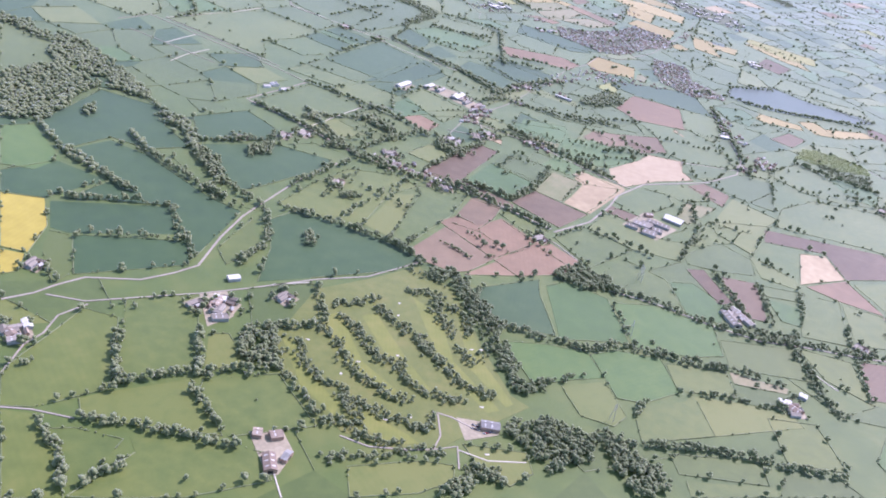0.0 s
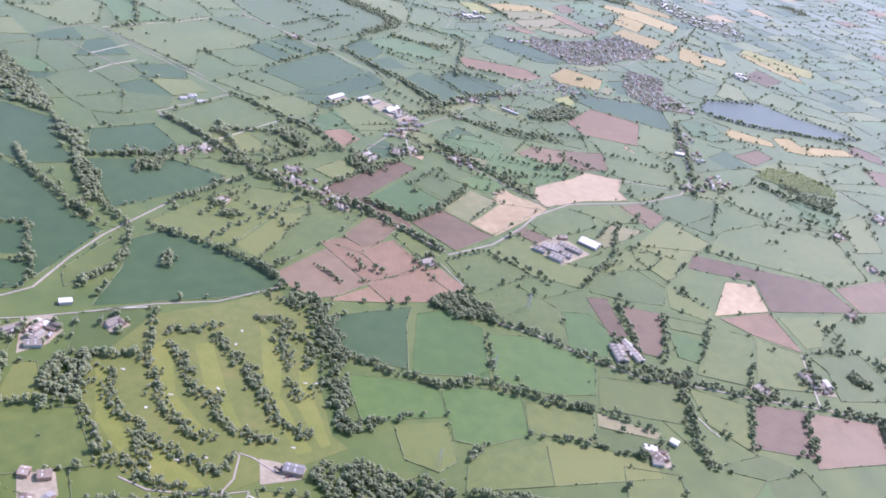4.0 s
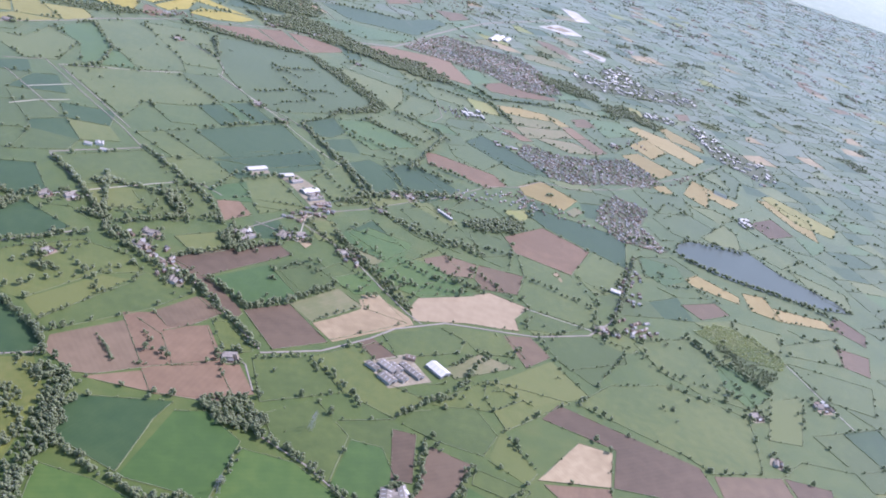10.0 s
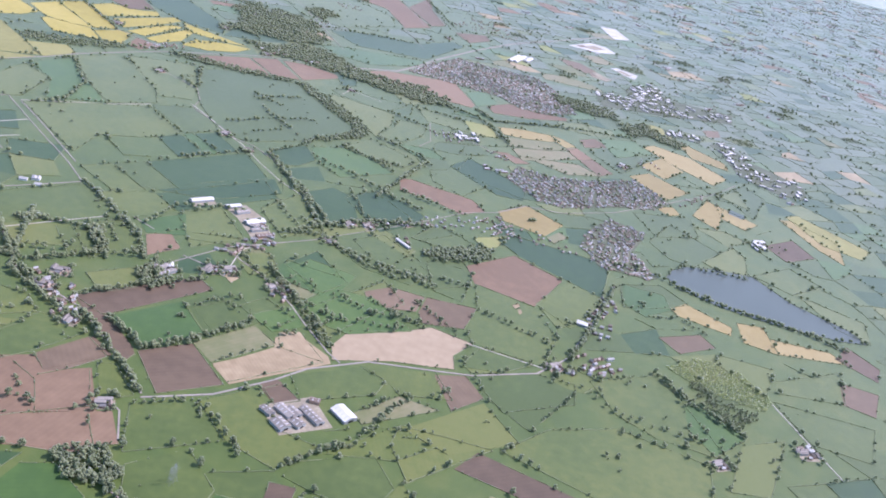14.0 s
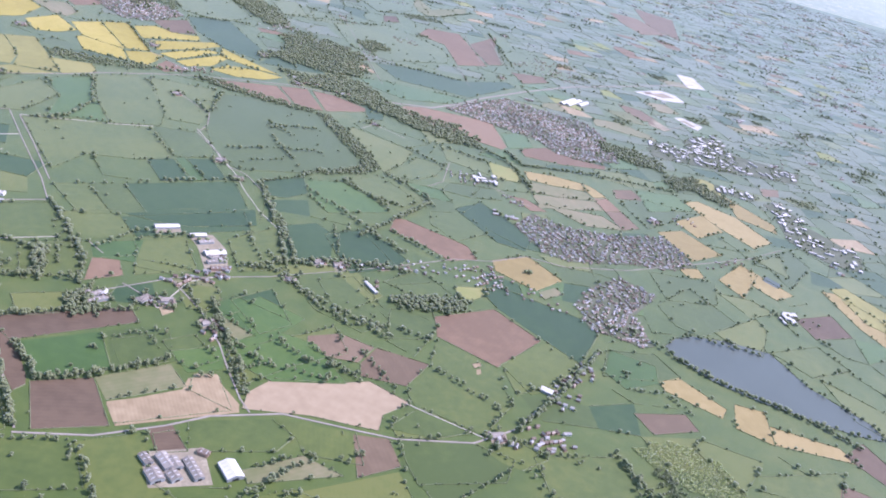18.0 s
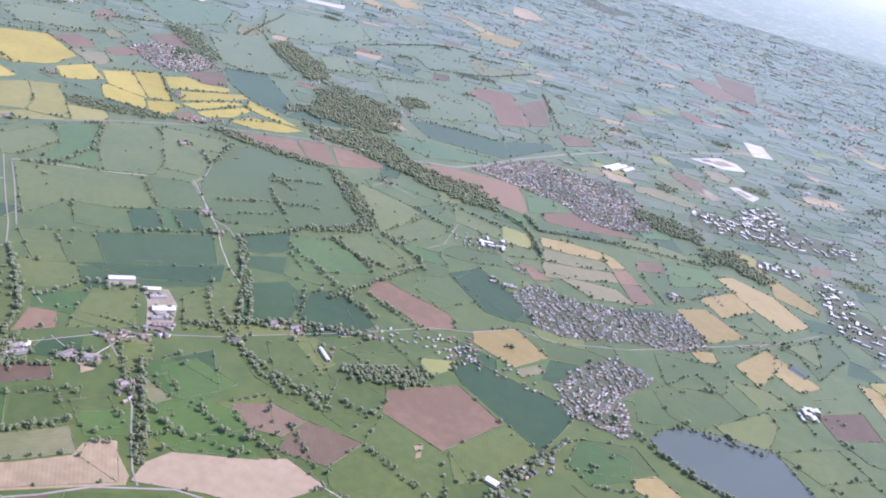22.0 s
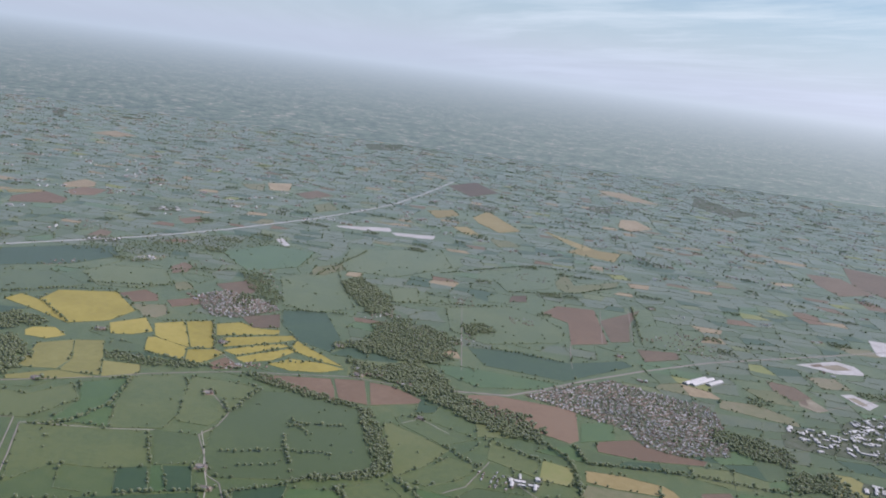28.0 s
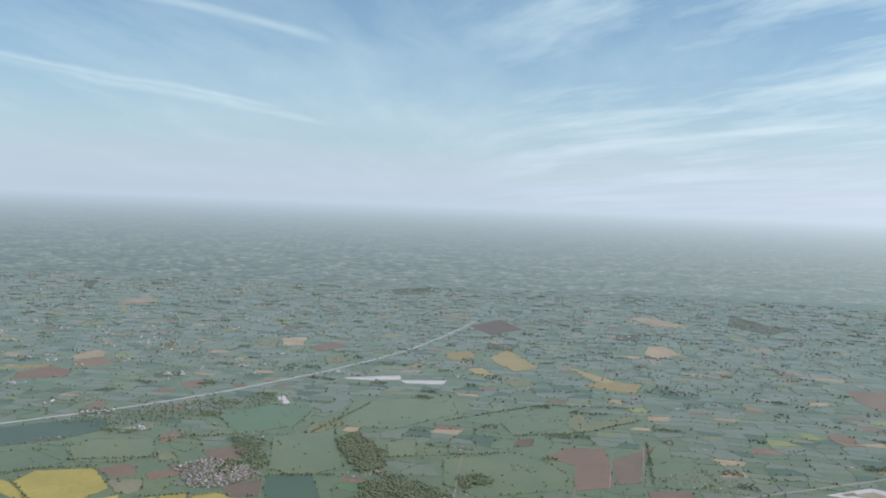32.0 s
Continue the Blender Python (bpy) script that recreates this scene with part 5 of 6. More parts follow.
# the far country: rape hill, river wood, quarry, towns
field("pasture", (-526, 1186), (-490, 1238), (-461, 1224), (-395, 1138), (-378, 1097), (-421, 1056), (-469, 1106))
field("pasture", (-357, 1182), (-385, 1268), (-336, 1311), (-252, 1318), (-178, 1229), (-145, 1197), (-142, 1158), (-191, 1098), (-246, 1050), (-281, 1053), (-333, 1131))
field("pasture", (-476, 1246), (-395, 1282), (-358, 1185), (-347, 1140), (-384, 1124), (-444, 1196))
field("pasture", (-496, 995), (-419, 1054), (-376, 1078), (-314, 1019), (-345, 985), (-390, 957), (-392, 899))
field("pasture", (-382, 1088), (-338, 1113), (-281, 1063), (-316, 1025))
field("pasture", (-609, 1040), (-562, 1053), (-556, 1115), (-510, 1086), (-505, 1010), (-535, 988))
field("clover", (-555, 1123), (-525, 1180), (-470, 1105), (-426, 1056), (-483, 1023), (-508, 1088))
field("wheat", (-337, 994), (-318, 1018), (-275, 979), (-297, 953), hedge=0.35)
field("clover", (-316, 1021), (-308, 1029), (-263, 992), (-273, 980))
field("wheat", (-306, 1030), (-285, 1050), (-246, 1010), (-263, 992), hedge=0.35)
field("wheat", (-321, 920), (-238, 1012), (-191, 951), (-269, 876), hedge=0.35)
field("pasture", (-370, 870), (-347, 894), (-294, 852), (-315, 831))
field("pasture", (-346, 895), (-322, 919), (-271, 877), (-293, 852))
field("wheat", (-217, 1040), (-183, 1087), (-162, 1046), (-176, 1015), (-192, 1008), hedge=0.35)
field("clover", (-177, 1084), (-140, 1112), (-98, 1093), (-68, 1070), (-125, 1015), (-158, 1042))
field("pasture", (-141, 1117), (-112, 1170), (-76, 1149), (-46, 1127), (-59, 1098), (-101, 1098))
field("hay", (-202, 1304), (-194, 1313), (-110, 1298), (-100, 1295), (-98, 1236), (-110, 1185))
field("pasture", (-202, 1332), (-181, 1356), (-89, 1351), (-111, 1301), (-185, 1318))
field("pasture", (-106, 1185), (-93, 1234), (-90, 1277), (-49, 1287), (-51, 1233), (-72, 1191))
field("hay", (-77, 1364), (-1, 1354), (12, 1303), (-52, 1306))
field("young_barley", (0, 1356), (41, 1359), (56, 1311), (19, 1300))
field("ochre", (52, 1366), (91, 1385), (137, 1394), (145, 1366), (98, 1344), (64, 1338))
field("ochre", (139, 1396), (155, 1390), (176, 1369), (159, 1351), (146, 1368))
field("mown", (68, 1330), (146, 1361), (162, 1340), (116, 1308), (74, 1291))
field("mown", (77, 1284), (163, 1336), (176, 1310), (93, 1242))
field("red_soil", (160, 1348), (177, 1365), (201, 1330), (180, 1310), hedge=0.15)
field("soil", (183, 1410), (211, 1438), (232, 1409), (191, 1378), hedge=0.15)
field("clover", (217, 1444), (278, 1481), (311, 1437), (240, 1368))
field("faded_rape", (297, 1598), (331, 1614), (352, 1601), (359, 1544), (327, 1529), hedge=0.3)
field("red_soil", (52, 1250), (70, 1258), (104, 1237), (84, 1221), hedge=0.15)
field("rape", (-920, 1273), (-928, 1312), (-885, 1312), (-913, 1372), (-851, 1442), (-748, 1391), (-733, 1324), (-760, 1268), (-856, 1274), hedge=0.35)
field("rape", (-724, 1317), (-711, 1379), (-651, 1338), (-661, 1304), (-682, 1283), hedge=0.35)
field("rape", (-681, 1369), (-659, 1413), (-565, 1328), (-598, 1323), (-635, 1327), hedge=0.35)
field("rape", (-658, 1415), (-634, 1451), (-538, 1352), (-564, 1330), hedge=0.35)
field("rape", (-637, 1314), (-631, 1323), (-566, 1324), (-532, 1282), (-596, 1269), hedge=0.35)
field("rape", (-559, 1319), (-533, 1351), (-513, 1348), (-505, 1289), (-527, 1281), hedge=0.35)
field("rape", (-620, 1445), (-603, 1481), (-559, 1481), (-534, 1500), (-520, 1480), (-553, 1438), (-579, 1401), hedge=0.35)
field("rape", (-566, 1400), (-500, 1498), (-485, 1485), (-506, 1423), (-536, 1369), hedge=0.35)
field("rape", (-525, 1357), (-511, 1403), (-487, 1449), (-471, 1448), (-485, 1398), (-496, 1354), hedge=0.35)
field("rape", (-492, 1346), (-465, 1443), (-450, 1436), (-448, 1376), (-470, 1339), hedge=0.35)
field("rape", (-482, 1479), (-393, 1448), (-361, 1437), (-393, 1431), (-463, 1436), hedge=0.35)
field("rape", (-442, 1360), (-435, 1405), (-390, 1427), (-354, 1430), (-368, 1393), (-403, 1364), hedge=0.35)
field("rape", (-769, 1201), (-774, 1217), (-754, 1241), (-714, 1229), (-719, 1199), (-750, 1187), hedge=0.35)
field("red_soil", (-499, 1294), (-501, 1335), (-456, 1323), (-477, 1285), hedge=0.15)
field("faded_rape", (-711, 1179), (-691, 1225), (-629, 1170), (-612, 1132), (-651, 1103), hedge=0.3)
field("faded_rape", (-690, 1226), (-663, 1255), (-604, 1202), (-557, 1157), (-607, 1131), (-628, 1171), hedge=0.3)
field("faded_rape", (-598, 1198), (-553, 1224), (-530, 1199), (-554, 1157), hedge=0.3)
field("faded_rape", (-634, 1073), (-609, 1129), (-556, 1151), (-577, 1115), (-622, 1065), hedge=0.3)
field("red_soil", (-844, 1440), (-835, 1492), (-796, 1485), (-770, 1461), (-789, 1424), hedge=0.15)
field("red_soil", (-765, 1475), (-747, 1532), (-713, 1507), (-717, 1488), (-731, 1454), hedge=0.15)
field("soil", (-793, 1624), (-777, 1694), (-728, 1674), (-708, 1631), (-736, 1600), hedge=0.15)
field("soil", (-623, 1507), (-592, 1571), (-542, 1510), (-570, 1474), hedge=0.15)
field("soil", (-933, 1647), (-944, 1696), (-912, 1687), (-885, 1645), (-893, 1612), hedge=0.15)
field("mown", (-780, 1413), (-746, 1454), (-705, 1423), (-701, 1388), (-723, 1383))
field("mown", (-844, 1567), (-834, 1592), (-791, 1567), (-798, 1532))
field("pasture", (-994, 1486), (-1003, 1560), (-920, 1626), (-841, 1556), (-846, 1487), (-905, 1444))
field("pasture", (-1077, 1371), (-1017, 1443), (-912, 1431), (-926, 1371), (-929, 1318), (-970, 1295))
field("wheat", (-1213, 1468), (-1164, 1600), (-1124, 1666), (-1048, 1621), (-1046, 1504), (-1103, 1390), hedge=0.35)
field("clover", (-973, 1835), (-962, 1984), (-856, 2018), (-790, 1871), (-828, 1752))
field("pasture", (-762, 1780), (-731, 1933), (-669, 1857), (-531, 1709), (-562, 1629), (-628, 1623))
field("pasture", (-835, 2124), (-703, 2335), (-591, 2192), (-620, 1988), (-731, 1933))
field("pasture", (-574, 1894), (-541, 1951), (-479, 1858), (-509, 1811))
field("mown", (-772, 1906), (-759, 1983), (-723, 1947), (-717, 1863), (-738, 1842))
field("red_soil", (-422, 1318), (-344, 1383), (-315, 1352), (-292, 1322), (-336, 1311), (-381, 1312), hedge=0.15)
field("red_soil", (-341, 1387), (-307, 1414), (-251, 1340), (-290, 1328), hedge=0.15)
field("red_soil", (-298, 1415), (-266, 1426), (-210, 1413), (-205, 1397), (-248, 1343), hedge=0.15)
field("wheat", (-605, 1595), (-550, 1647), (-426, 1528), (-414, 1476), (-486, 1483), (-552, 1529), hedge=0.35)
field("clover", (-267, 1562), (-230, 1589), (-85, 1639), (-102, 1587), (-176, 1522), (-241, 1534))
field("wheat", (-278, 1681), (-199, 1740), (-123, 1747), (-59, 1839), (-34, 1826), (-91, 1655), (-215, 1620), hedge=0.35)
field("red_soil", (-181, 1474), (-142, 1511), (-32, 1551), (12, 1448), (7, 1430), (-35, 1431), (-113, 1434), (-161, 1458), hedge=0.15)
field("red_soil", (30, 1461), (67, 1508), (117, 1498), (166, 1513), (166, 1495), (100, 1451), (44, 1433), hedge=0.15)
field("clover", (-8, 1509), (25, 1546), (49, 1489), (16, 1445))
field("red_soil", (-284, 2090), (-218, 2133), (-111, 1917), (-159, 1852), (-217, 1986), (-282, 2009), hedge=0.15)
field("soil", (-179, 2061), (-147, 2225), (-126, 2087), (-86, 1967), (-111, 1933), hedge=0.15)
field("soil", (-62, 1932), (0, 1978), (17, 1941), (-27, 1870), hedge=0.15)
field("dark_soil", (-384, 2078), (-363, 2112), (-340, 2062), (-365, 2024), hedge=0.15)
field("mown", (-382, 2312), (-386, 2395), (-329, 2306), (-269, 2456), (-257, 2380), (-306, 2229), (-344, 2237))
field("pasture", (-427, 1869), (-349, 1990), (-268, 1976), (-198, 1923), (-177, 1843), (-266, 1722), (-346, 1743))
field("pasture", (-126, 2118), (-40, 2147), (31, 2044), (2, 1990), (-73, 1948))
field("pasture", (-479, 2401), (-401, 2432), (-356, 2216), (-401, 2100), (-483, 2184))
field("sand", (189, 2108), (247, 2202), (283, 2198), (307, 2153), (258, 2111), (226, 2113), hedge=0)
field("sand", (279, 1985), (296, 2004), (340, 1981), (328, 1938), (309, 1952), hedge=0)
field("sand", (287, 2455), (331, 2472), (360, 2368), (314, 2330), hedge=0)
field("gravel", (218, 1921), (242, 1911), (273, 1875), (259, 1852), (231, 1862), hedge=0)
field("soil", (162, 1953), (209, 1956), (242, 1918), (220, 1878), (185, 1900), hedge=0.15)
field("mown", (122, 1778), (175, 1804), (233, 1787), (248, 1756), (189, 1747), (131, 1739))
field("mown", (139, 1872), (189, 1905), (226, 1849), (183, 1834))
field("mown", (239, 2321), (295, 2367), (325, 2323), (269, 2294))
field("mown", (216, 2041), (260, 2074), (293, 2030), (251, 1991))
field("ochre", (-500, 2681), (-493, 2797), (-442, 2798), (-388, 2819), (-361, 2684), (-416, 2681))
field("ochre", (-706, 2959), (-643, 2911), (-461, 2804), (-474, 2747), (-577, 2829))
field("ochre", (-904, 2894), (-934, 3063), (-708, 2835), (-734, 2737), (-845, 2822))
field("ochre", (-855, 2673), (-835, 2724), (-741, 2633), (-780, 2611))
field("ochre", (-1045, 2848), (-1009, 2954), (-944, 2880), (-955, 2754))
field("stubble", (-968, 4238), (-863, 4284), (-640, 4114), (-757, 4051), (-916, 4143), hedge=0.2)
field("stubble", (-609, 3478), (-571, 3525), (-468, 3404), (-499, 3247), (-562, 3309), hedge=0.2)
field("soil", (67, 3147), (157, 3182), (260, 3026), (186, 2899), (117, 3001), hedge=0.15)
field("soil", (141, 3410), (279, 3391), (302, 2994), (197, 3113), hedge=0.15)
field("young_barley", (63, 2520), (84, 2551), (118, 2509), (94, 2489))
field("stubble", (-1779, 2060), (-1812, 2165), (-1752, 2154), (-1701, 2102), (-1719, 2022), hedge=0.2)
field("red_soil", (-1690, 2004), (-1707, 2077), (-1650, 2106), (-1598, 2015), (-1626, 1966), hedge=0.15)
field("ochre", (-1746, 1858), (-1711, 1945), (-1678, 1914), (-1704, 1839))
field("red_soil", (-1663, 1818), (-1689, 1936), (-1583, 1922), (-1538, 1869), (-1565, 1825), (-1603, 1767), hedge=0.15)
field("red_soil", (-1275, 2001), (-1275, 2080), (-1221, 2033), (-1222, 1976), hedge=0.15)
field("mown", (-1604, 2600), (-1575, 2690), (-1493, 2580), (-1528, 2553))
field("stubble", (-1590, 2714), (-1552, 2796), (-1453, 2663), (-1487, 2603), hedge=0.2)
field("mown", (-1255, 2526), (-1262, 2618), (-1172, 2546), (-1180, 2447))
field("stubble", (-2739, 2947), (-2784, 3117), (-2631, 3103), (-2610, 2965), hedge=0.2)
field("stubble", (-3462, 4280), (-3434, 4483), (-3115, 4369), (-3183, 4258), hedge=0.2)
field("soil", (-1228, 1688), (-1261, 1754), (-1229, 1758), (-1199, 1716), hedge=0.15)
field("sand", (-1034, 2337), (-988, 2397), (-939, 2464), (-906, 2418), (-961, 2356), (-1015, 2329), hedge=0)
field("sand", (-902, 2411), (-809, 2492), (-789, 2441), (-869, 2388), hedge=0)
field("sand", (-998, 2044), (-999, 2071), (-937, 2024), (-939, 2007), hedge=0)
field("mown", (-708, 2622), (-659, 2649), (-605, 2609), (-640, 2536))
field("soil", (-1413, 2635), (-1426, 2772), (-1336, 2744), (-1330, 2601), hedge=0.15)
field("dark_soil", (-1313, 3462), (-1316, 3713), (-1122, 3529), (-1129, 3304), hedge=0.15)
wood((-664, 1850), (-661, 1917), (-538, 1837), (-478, 1757), (-491, 1706), (-580, 1769), gap=4.4, size=0.95, rough=12.0)
wood((-455, 1670), (-386, 1731), (-303, 1697), (-290, 1632), (-343, 1584), (-408, 1572), gap=4.8, size=0.95, rough=22.0)
wood((-356, 1785), (-322, 1834), (-284, 1803), (-309, 1740), gap=4.8, size=0.95, rough=12.0)
wood((-293, 1528), (-253, 1539), (-205, 1487), (-166, 1471), (-119, 1463), (-78, 1474), (-35, 1442), (-24, 1401), (-64, 1384), (-110, 1394), (-160, 1404), (-202, 1416), (-254, 1462), gap=4.4, size=0.95, rough=12.0)
wood((-378, 1472), (-325, 1487), (-294, 1535), (-225, 1462), (-215, 1417), (-273, 1438), (-326, 1427), gap=4.4, size=0.95, rough=12.0)
wood((-255, 1323), (-239, 1333), (-148, 1239), (-116, 1196), (-115, 1175), (-185, 1090), (-189, 1104), (-144, 1170), (-147, 1200), (-199, 1254), gap=4.2, size=0.8, rough=6.0)
wood((-447, 1304), (-413, 1326), (-331, 1323), (-261, 1331), (-257, 1315), (-314, 1302), (-399, 1297), gap=4.2, size=0.8, rough=6.0)
wood((-631, 1225), (-604, 1242), (-545, 1261), (-507, 1283), (-492, 1273), (-530, 1235), (-596, 1205), gap=5.0, size=0.85, rough=8.0)
wood((-784, 1164), (-761, 1175), (-698, 1155), (-647, 1108), (-633, 1057), gap=4.8, size=0.95, rough=22.0)
wood((-852, 1212), (-855, 1253), (-774, 1252), (-781, 1217), (-795, 1172), gap=4.8, size=0.95, rough=22.0)
wood((260, 1553), (311, 1605), (337, 1560), (378, 1524), (355, 1498), (305, 1528), (275, 1502), gap=4.4, size=0.95, rough=12.0)
wood((136, 1641), (199, 1652), (256, 1633), (264, 1579), (207, 1568), (156, 1591), gap=4.8, size=0.95, rough=12.0)
wood((-1161, 1583), (-1125, 1878), (-991, 2104), (-958, 1979), (-1019, 1772), (-1053, 1633), gap=13.0, size=0.85, rough=30.0)
wood((-830, 1729), (-780, 1748), (-652, 1653), (-625, 1595), (-721, 1646), gap=6.0, size=0.8, rough=15.0)
trees_along(30, (15, 1426), (46, 1387), (96, 1416), (165, 1455), (212, 1470), (276, 1493))
trees_along(30, (-25, 1408), (26, 1378), (53, 1339), (72, 1298))
trees_along(25, (-539, 1159), (-525, 1180), (-470, 1099), (-464, 1032), (-490, 998))
trees_along(18, (-391, 1214), (-357, 1187), (-380, 1274))
trees_along(18, (-277, 1206), (-271, 1226), (-229, 1260))
trees_along(18, (-264, 1183), (-213, 1125))
trees_along(14, (-289, 1097), (-245, 1145), (-213, 1168), (-190, 1181))
trees_along(14, (-252, 1084), (-222, 1116))
trees_along(14, (-374, 1072), (-319, 1023))
trees_along(14, (-294, 1227), (-243, 1207))
trees_along(14, (-297, 953), (-241, 1015))
trees_along(25, (-216, 1035), (-184, 1089))
trees_along(25, (-143, 1115), (-101, 1098), (-75, 1082))
trees_along(20, (-101, 1098), (-59, 1098))
trees_along(25, (-109, 1183), (-46, 1153), (-29, 1128))
trees_along(20, (-83, 1357), (0, 1349))
trees_along(20, (-111, 1301), (-50, 1275))
trees_along(14, (-903, 1321), (-759, 1269))
trees_along(10, (-573, 1395), (-515, 1477))
trees_along(10, (-530, 1363), (-477, 1458))
trees_along(10, (-495, 1347), (-461, 1444))
trees_along(10, (-445, 1364), (-392, 1433))
trees_along(20, (-593, 1265), (-527, 1276), (-489, 1287), (-451, 1318))
trees_along(14, (-678, 1390), (-631, 1450), (-536, 1350))
trees_along(16, (-929, 1439), (-824, 1547))
trees_along(16, (-920, 1626), (-828, 1752), (-734, 1745))
trees_along(16, (-605, 1595), (-516, 1669))
trees_along(16, (-286, 1695), (-126, 1743))
trees_along(16, (-401, 2100), (-302, 2219), (-244, 2402))
trees_along(16, (-168, 2231), (-63, 1971))
trees_along(16, (-479, 2401), (-295, 2513))
trees_along(16, (-509, 1811), (-364, 1967))
trees_along(16, (-578, 2113), (-488, 2385))
trees_along(16, (-726, 1846), (-797, 2140))
trees_along(16, (-956, 1285), (-921, 1379), (-858, 1452))
road(6, (-199, 1476), (-130, 1525), (-103, 1589), (-72, 1679), (-18, 1807), (60, 1968), (180, 2152), (327, 2380))
road(9, (-1240, 1487), (-1205, 1619), (-1160, 1793), (-1132, 2018), (-1122, 2344), (-1134, 2610), (-1164, 2850), (-1242, 3166), (-1365, 3604))
road(2.6, (-627, 1052), (-579, 1116), (-548, 1162), (-527, 1202), (-482, 1263), (-448, 1306), (-394, 1353), (-333, 1408), (-271, 1434))
road(2.0, (-499, 996), (-443, 942), (-378, 876))
road(1.4, (-499, 997), (-419, 1054), (-382, 1088))
road(1.8, (-416, 1220), (-357, 1187), (-340, 1148), (-337, 1114), (-290, 1075), (-260, 1046), (-237, 1041), (-195, 1005), (-170, 971))
road(1.4, (-185, 1323), (-177, 1354), (-124, 1338))
road(1.6, (-50, 1191), (-38, 1222), (-47, 1300))
road(1.6, (-9, 1276), (82, 1235))
road(2.0, (-230, 1569), (-450, 1979))
road(1.6, (-106, 1725), (-131, 1781), (-163, 1862))
road(2.0, (-165, 2200), (-82, 1972))
road(2.0, (-206, 2137), (-116, 1900))
road(2.4, (-106, 1554), (-1, 1561), (37, 1574), (50, 1589))
road(1.6, (258, 1858), (317, 1962), (348, 2035))
road(2.0, (-626, 1446), (-538, 1352), (-454, 1321))
road(2.0, (-35, 2750), (2, 2710), (10, 2630))
town(130, (-760, 1545), (-754, 1606), (-654, 1615), (-608, 1590), (-620, 1500), (-655, 1470), (-707, 1497))
town(40, (-843, 1770), (-804, 1795), (-677, 1684), (-660, 1639))
town(30, (-1036, 1625), (-1010, 1699), (-977, 1682), (-993, 1608))
town(24, (-1097, 1469), (-1066, 1533), (-1038, 1510), (-1065, 1456))
town(30, (-942, 1679), (-933, 1801), (-839, 1731), (-847, 1628))
town(40, (-461, 1661), (-361, 1750), (-319, 1675), (-375, 1599))
town(340, (-112, 1546), (-82, 1632), (-38, 1720), (116, 1728), (143, 1689), (188, 1554), (131, 1501), (82, 1498), (52, 1533), (-20, 1540))
town(70, (-42, 2113), (11, 2128), (81, 2059), (57, 1979), (7, 2012))
town(30, (-321, 1930), (-267, 1946), (-254, 1903), (-291, 1880))
town(30, (-463, 1958), (-423, 1983), (-396, 1917), (-427, 1904))
town(36, (-333, 1680), (-317, 1756), (-280, 1728), (-290, 1642))
town(30, (-485, 2280), (-423, 2340), (-370, 2284), (-424, 2210))
town(40, (-520, 1693), (-487, 1777), (-434, 1731), (-467, 1652))
town(90, (-79, 2004), (-57, 2123), (28, 2151), (32, 1995))
town(60, (-493, 1309), (-450, 1357), (-432, 1349), (-468, 1293))
town(40, (-49, 1265), (-18, 1287), (9, 1269), (1, 1246), (-21, 1233))
town(30, (40, 1247), (65, 1245), (78, 1228), (53, 1224))
town(40, (-525, 3032), (-384, 2992), (-376, 2856), (-503, 2871))
town(50, (-1780, 2240), (-1777, 2536), (-1570, 2374), (-1590, 2112))
town(50, (-1378, 2287), (-1334, 2380), (-1208, 2209), (-1262, 2160))
town(40, (-1712, 3718), (-1439, 3739), (-1205, 3225), (-1338, 3126))
town(40, (-1361, 1775), (-1310, 1828), (-1238, 1766), (-1275, 1720))
works(8, (-1421, 2040), (-1389, 2120), (-1350, 2077), (-1378, 2011))
works(10, (-1048, 3128), (-958, 3192), (-910, 3050), (-984, 3027))
works(8, (-2324, 4352), (-2245, 4634), (-2082, 4305), (-2157, 4158))
works(6, (-3603, 3437), (-3529, 3451), (-3260, 3225), (-3288, 3192))
works(12, (-653, 4728), (-418, 4442), (-296, 4443), (-354, 4138), (-557, 4291))
works(10, (-799, 3671), (-737, 3759), (-679, 3558), (-749, 3536))
works(34, (231, 1747), (302, 1764), (369, 1780), (372, 1729), (286, 1692), (233, 1704))
works(30, (302, 1842), (361, 1924), (368, 1807), (327, 1749))
works(8, (-12, 1283), (24, 1300), (28, 1274), (-1, 1259))
works(8, (-1230, 1682), (-1174, 1733), (-1143, 1698), (-1185, 1652))
shed(59, 1808, 78, 1867, 10, 1)
shed(70, 1812, 89, 1873, 10, 1)
shed(91, 1834, 103, 1873, 10, 1)
farm(-600, 1093, 4, 20)
farm(-420, 1216, 4, 50)
farm(-276, 1055, 4, 30)
farm(-239, 1024, 3, 30)
farm(-707, 1286, 5, 40)
farm(-549, 1382, 5, 10)
farm(-422, 1511, 5, 30)
farm(-176, 1355, 3, 12)
farm(-468, 1728, 5, 35)
farm(-133, 2262, 4, 70)
farm(-71, 1861, 4, 0)
farm(-325, 1425, 5, 20)
town(320, (71, 1155), (87, 1217), (119, 1204), (162, 1216), (207, 1238), (263, 1286), (291, 1245), (303, 1216), (277, 1183), (223, 1155), (185, 1128), (148, 1102), (118, 1103))
town(260, (166, 1004), (184, 1064), (212, 1106), (256, 1089), (231, 1018), (255, 963), (243, 953), (186, 955))
town(60, (36, 994), (55, 1016), (97, 1003), (144, 988), (178, 964), (191, 958), (167, 959), (100, 967), (54, 955))
town(34, (165, 845), (201, 893), (213, 867), (194, 842), (184, 788), (165, 785))
town(34, (145, 746), (184, 765), (193, 740), (171, 718))
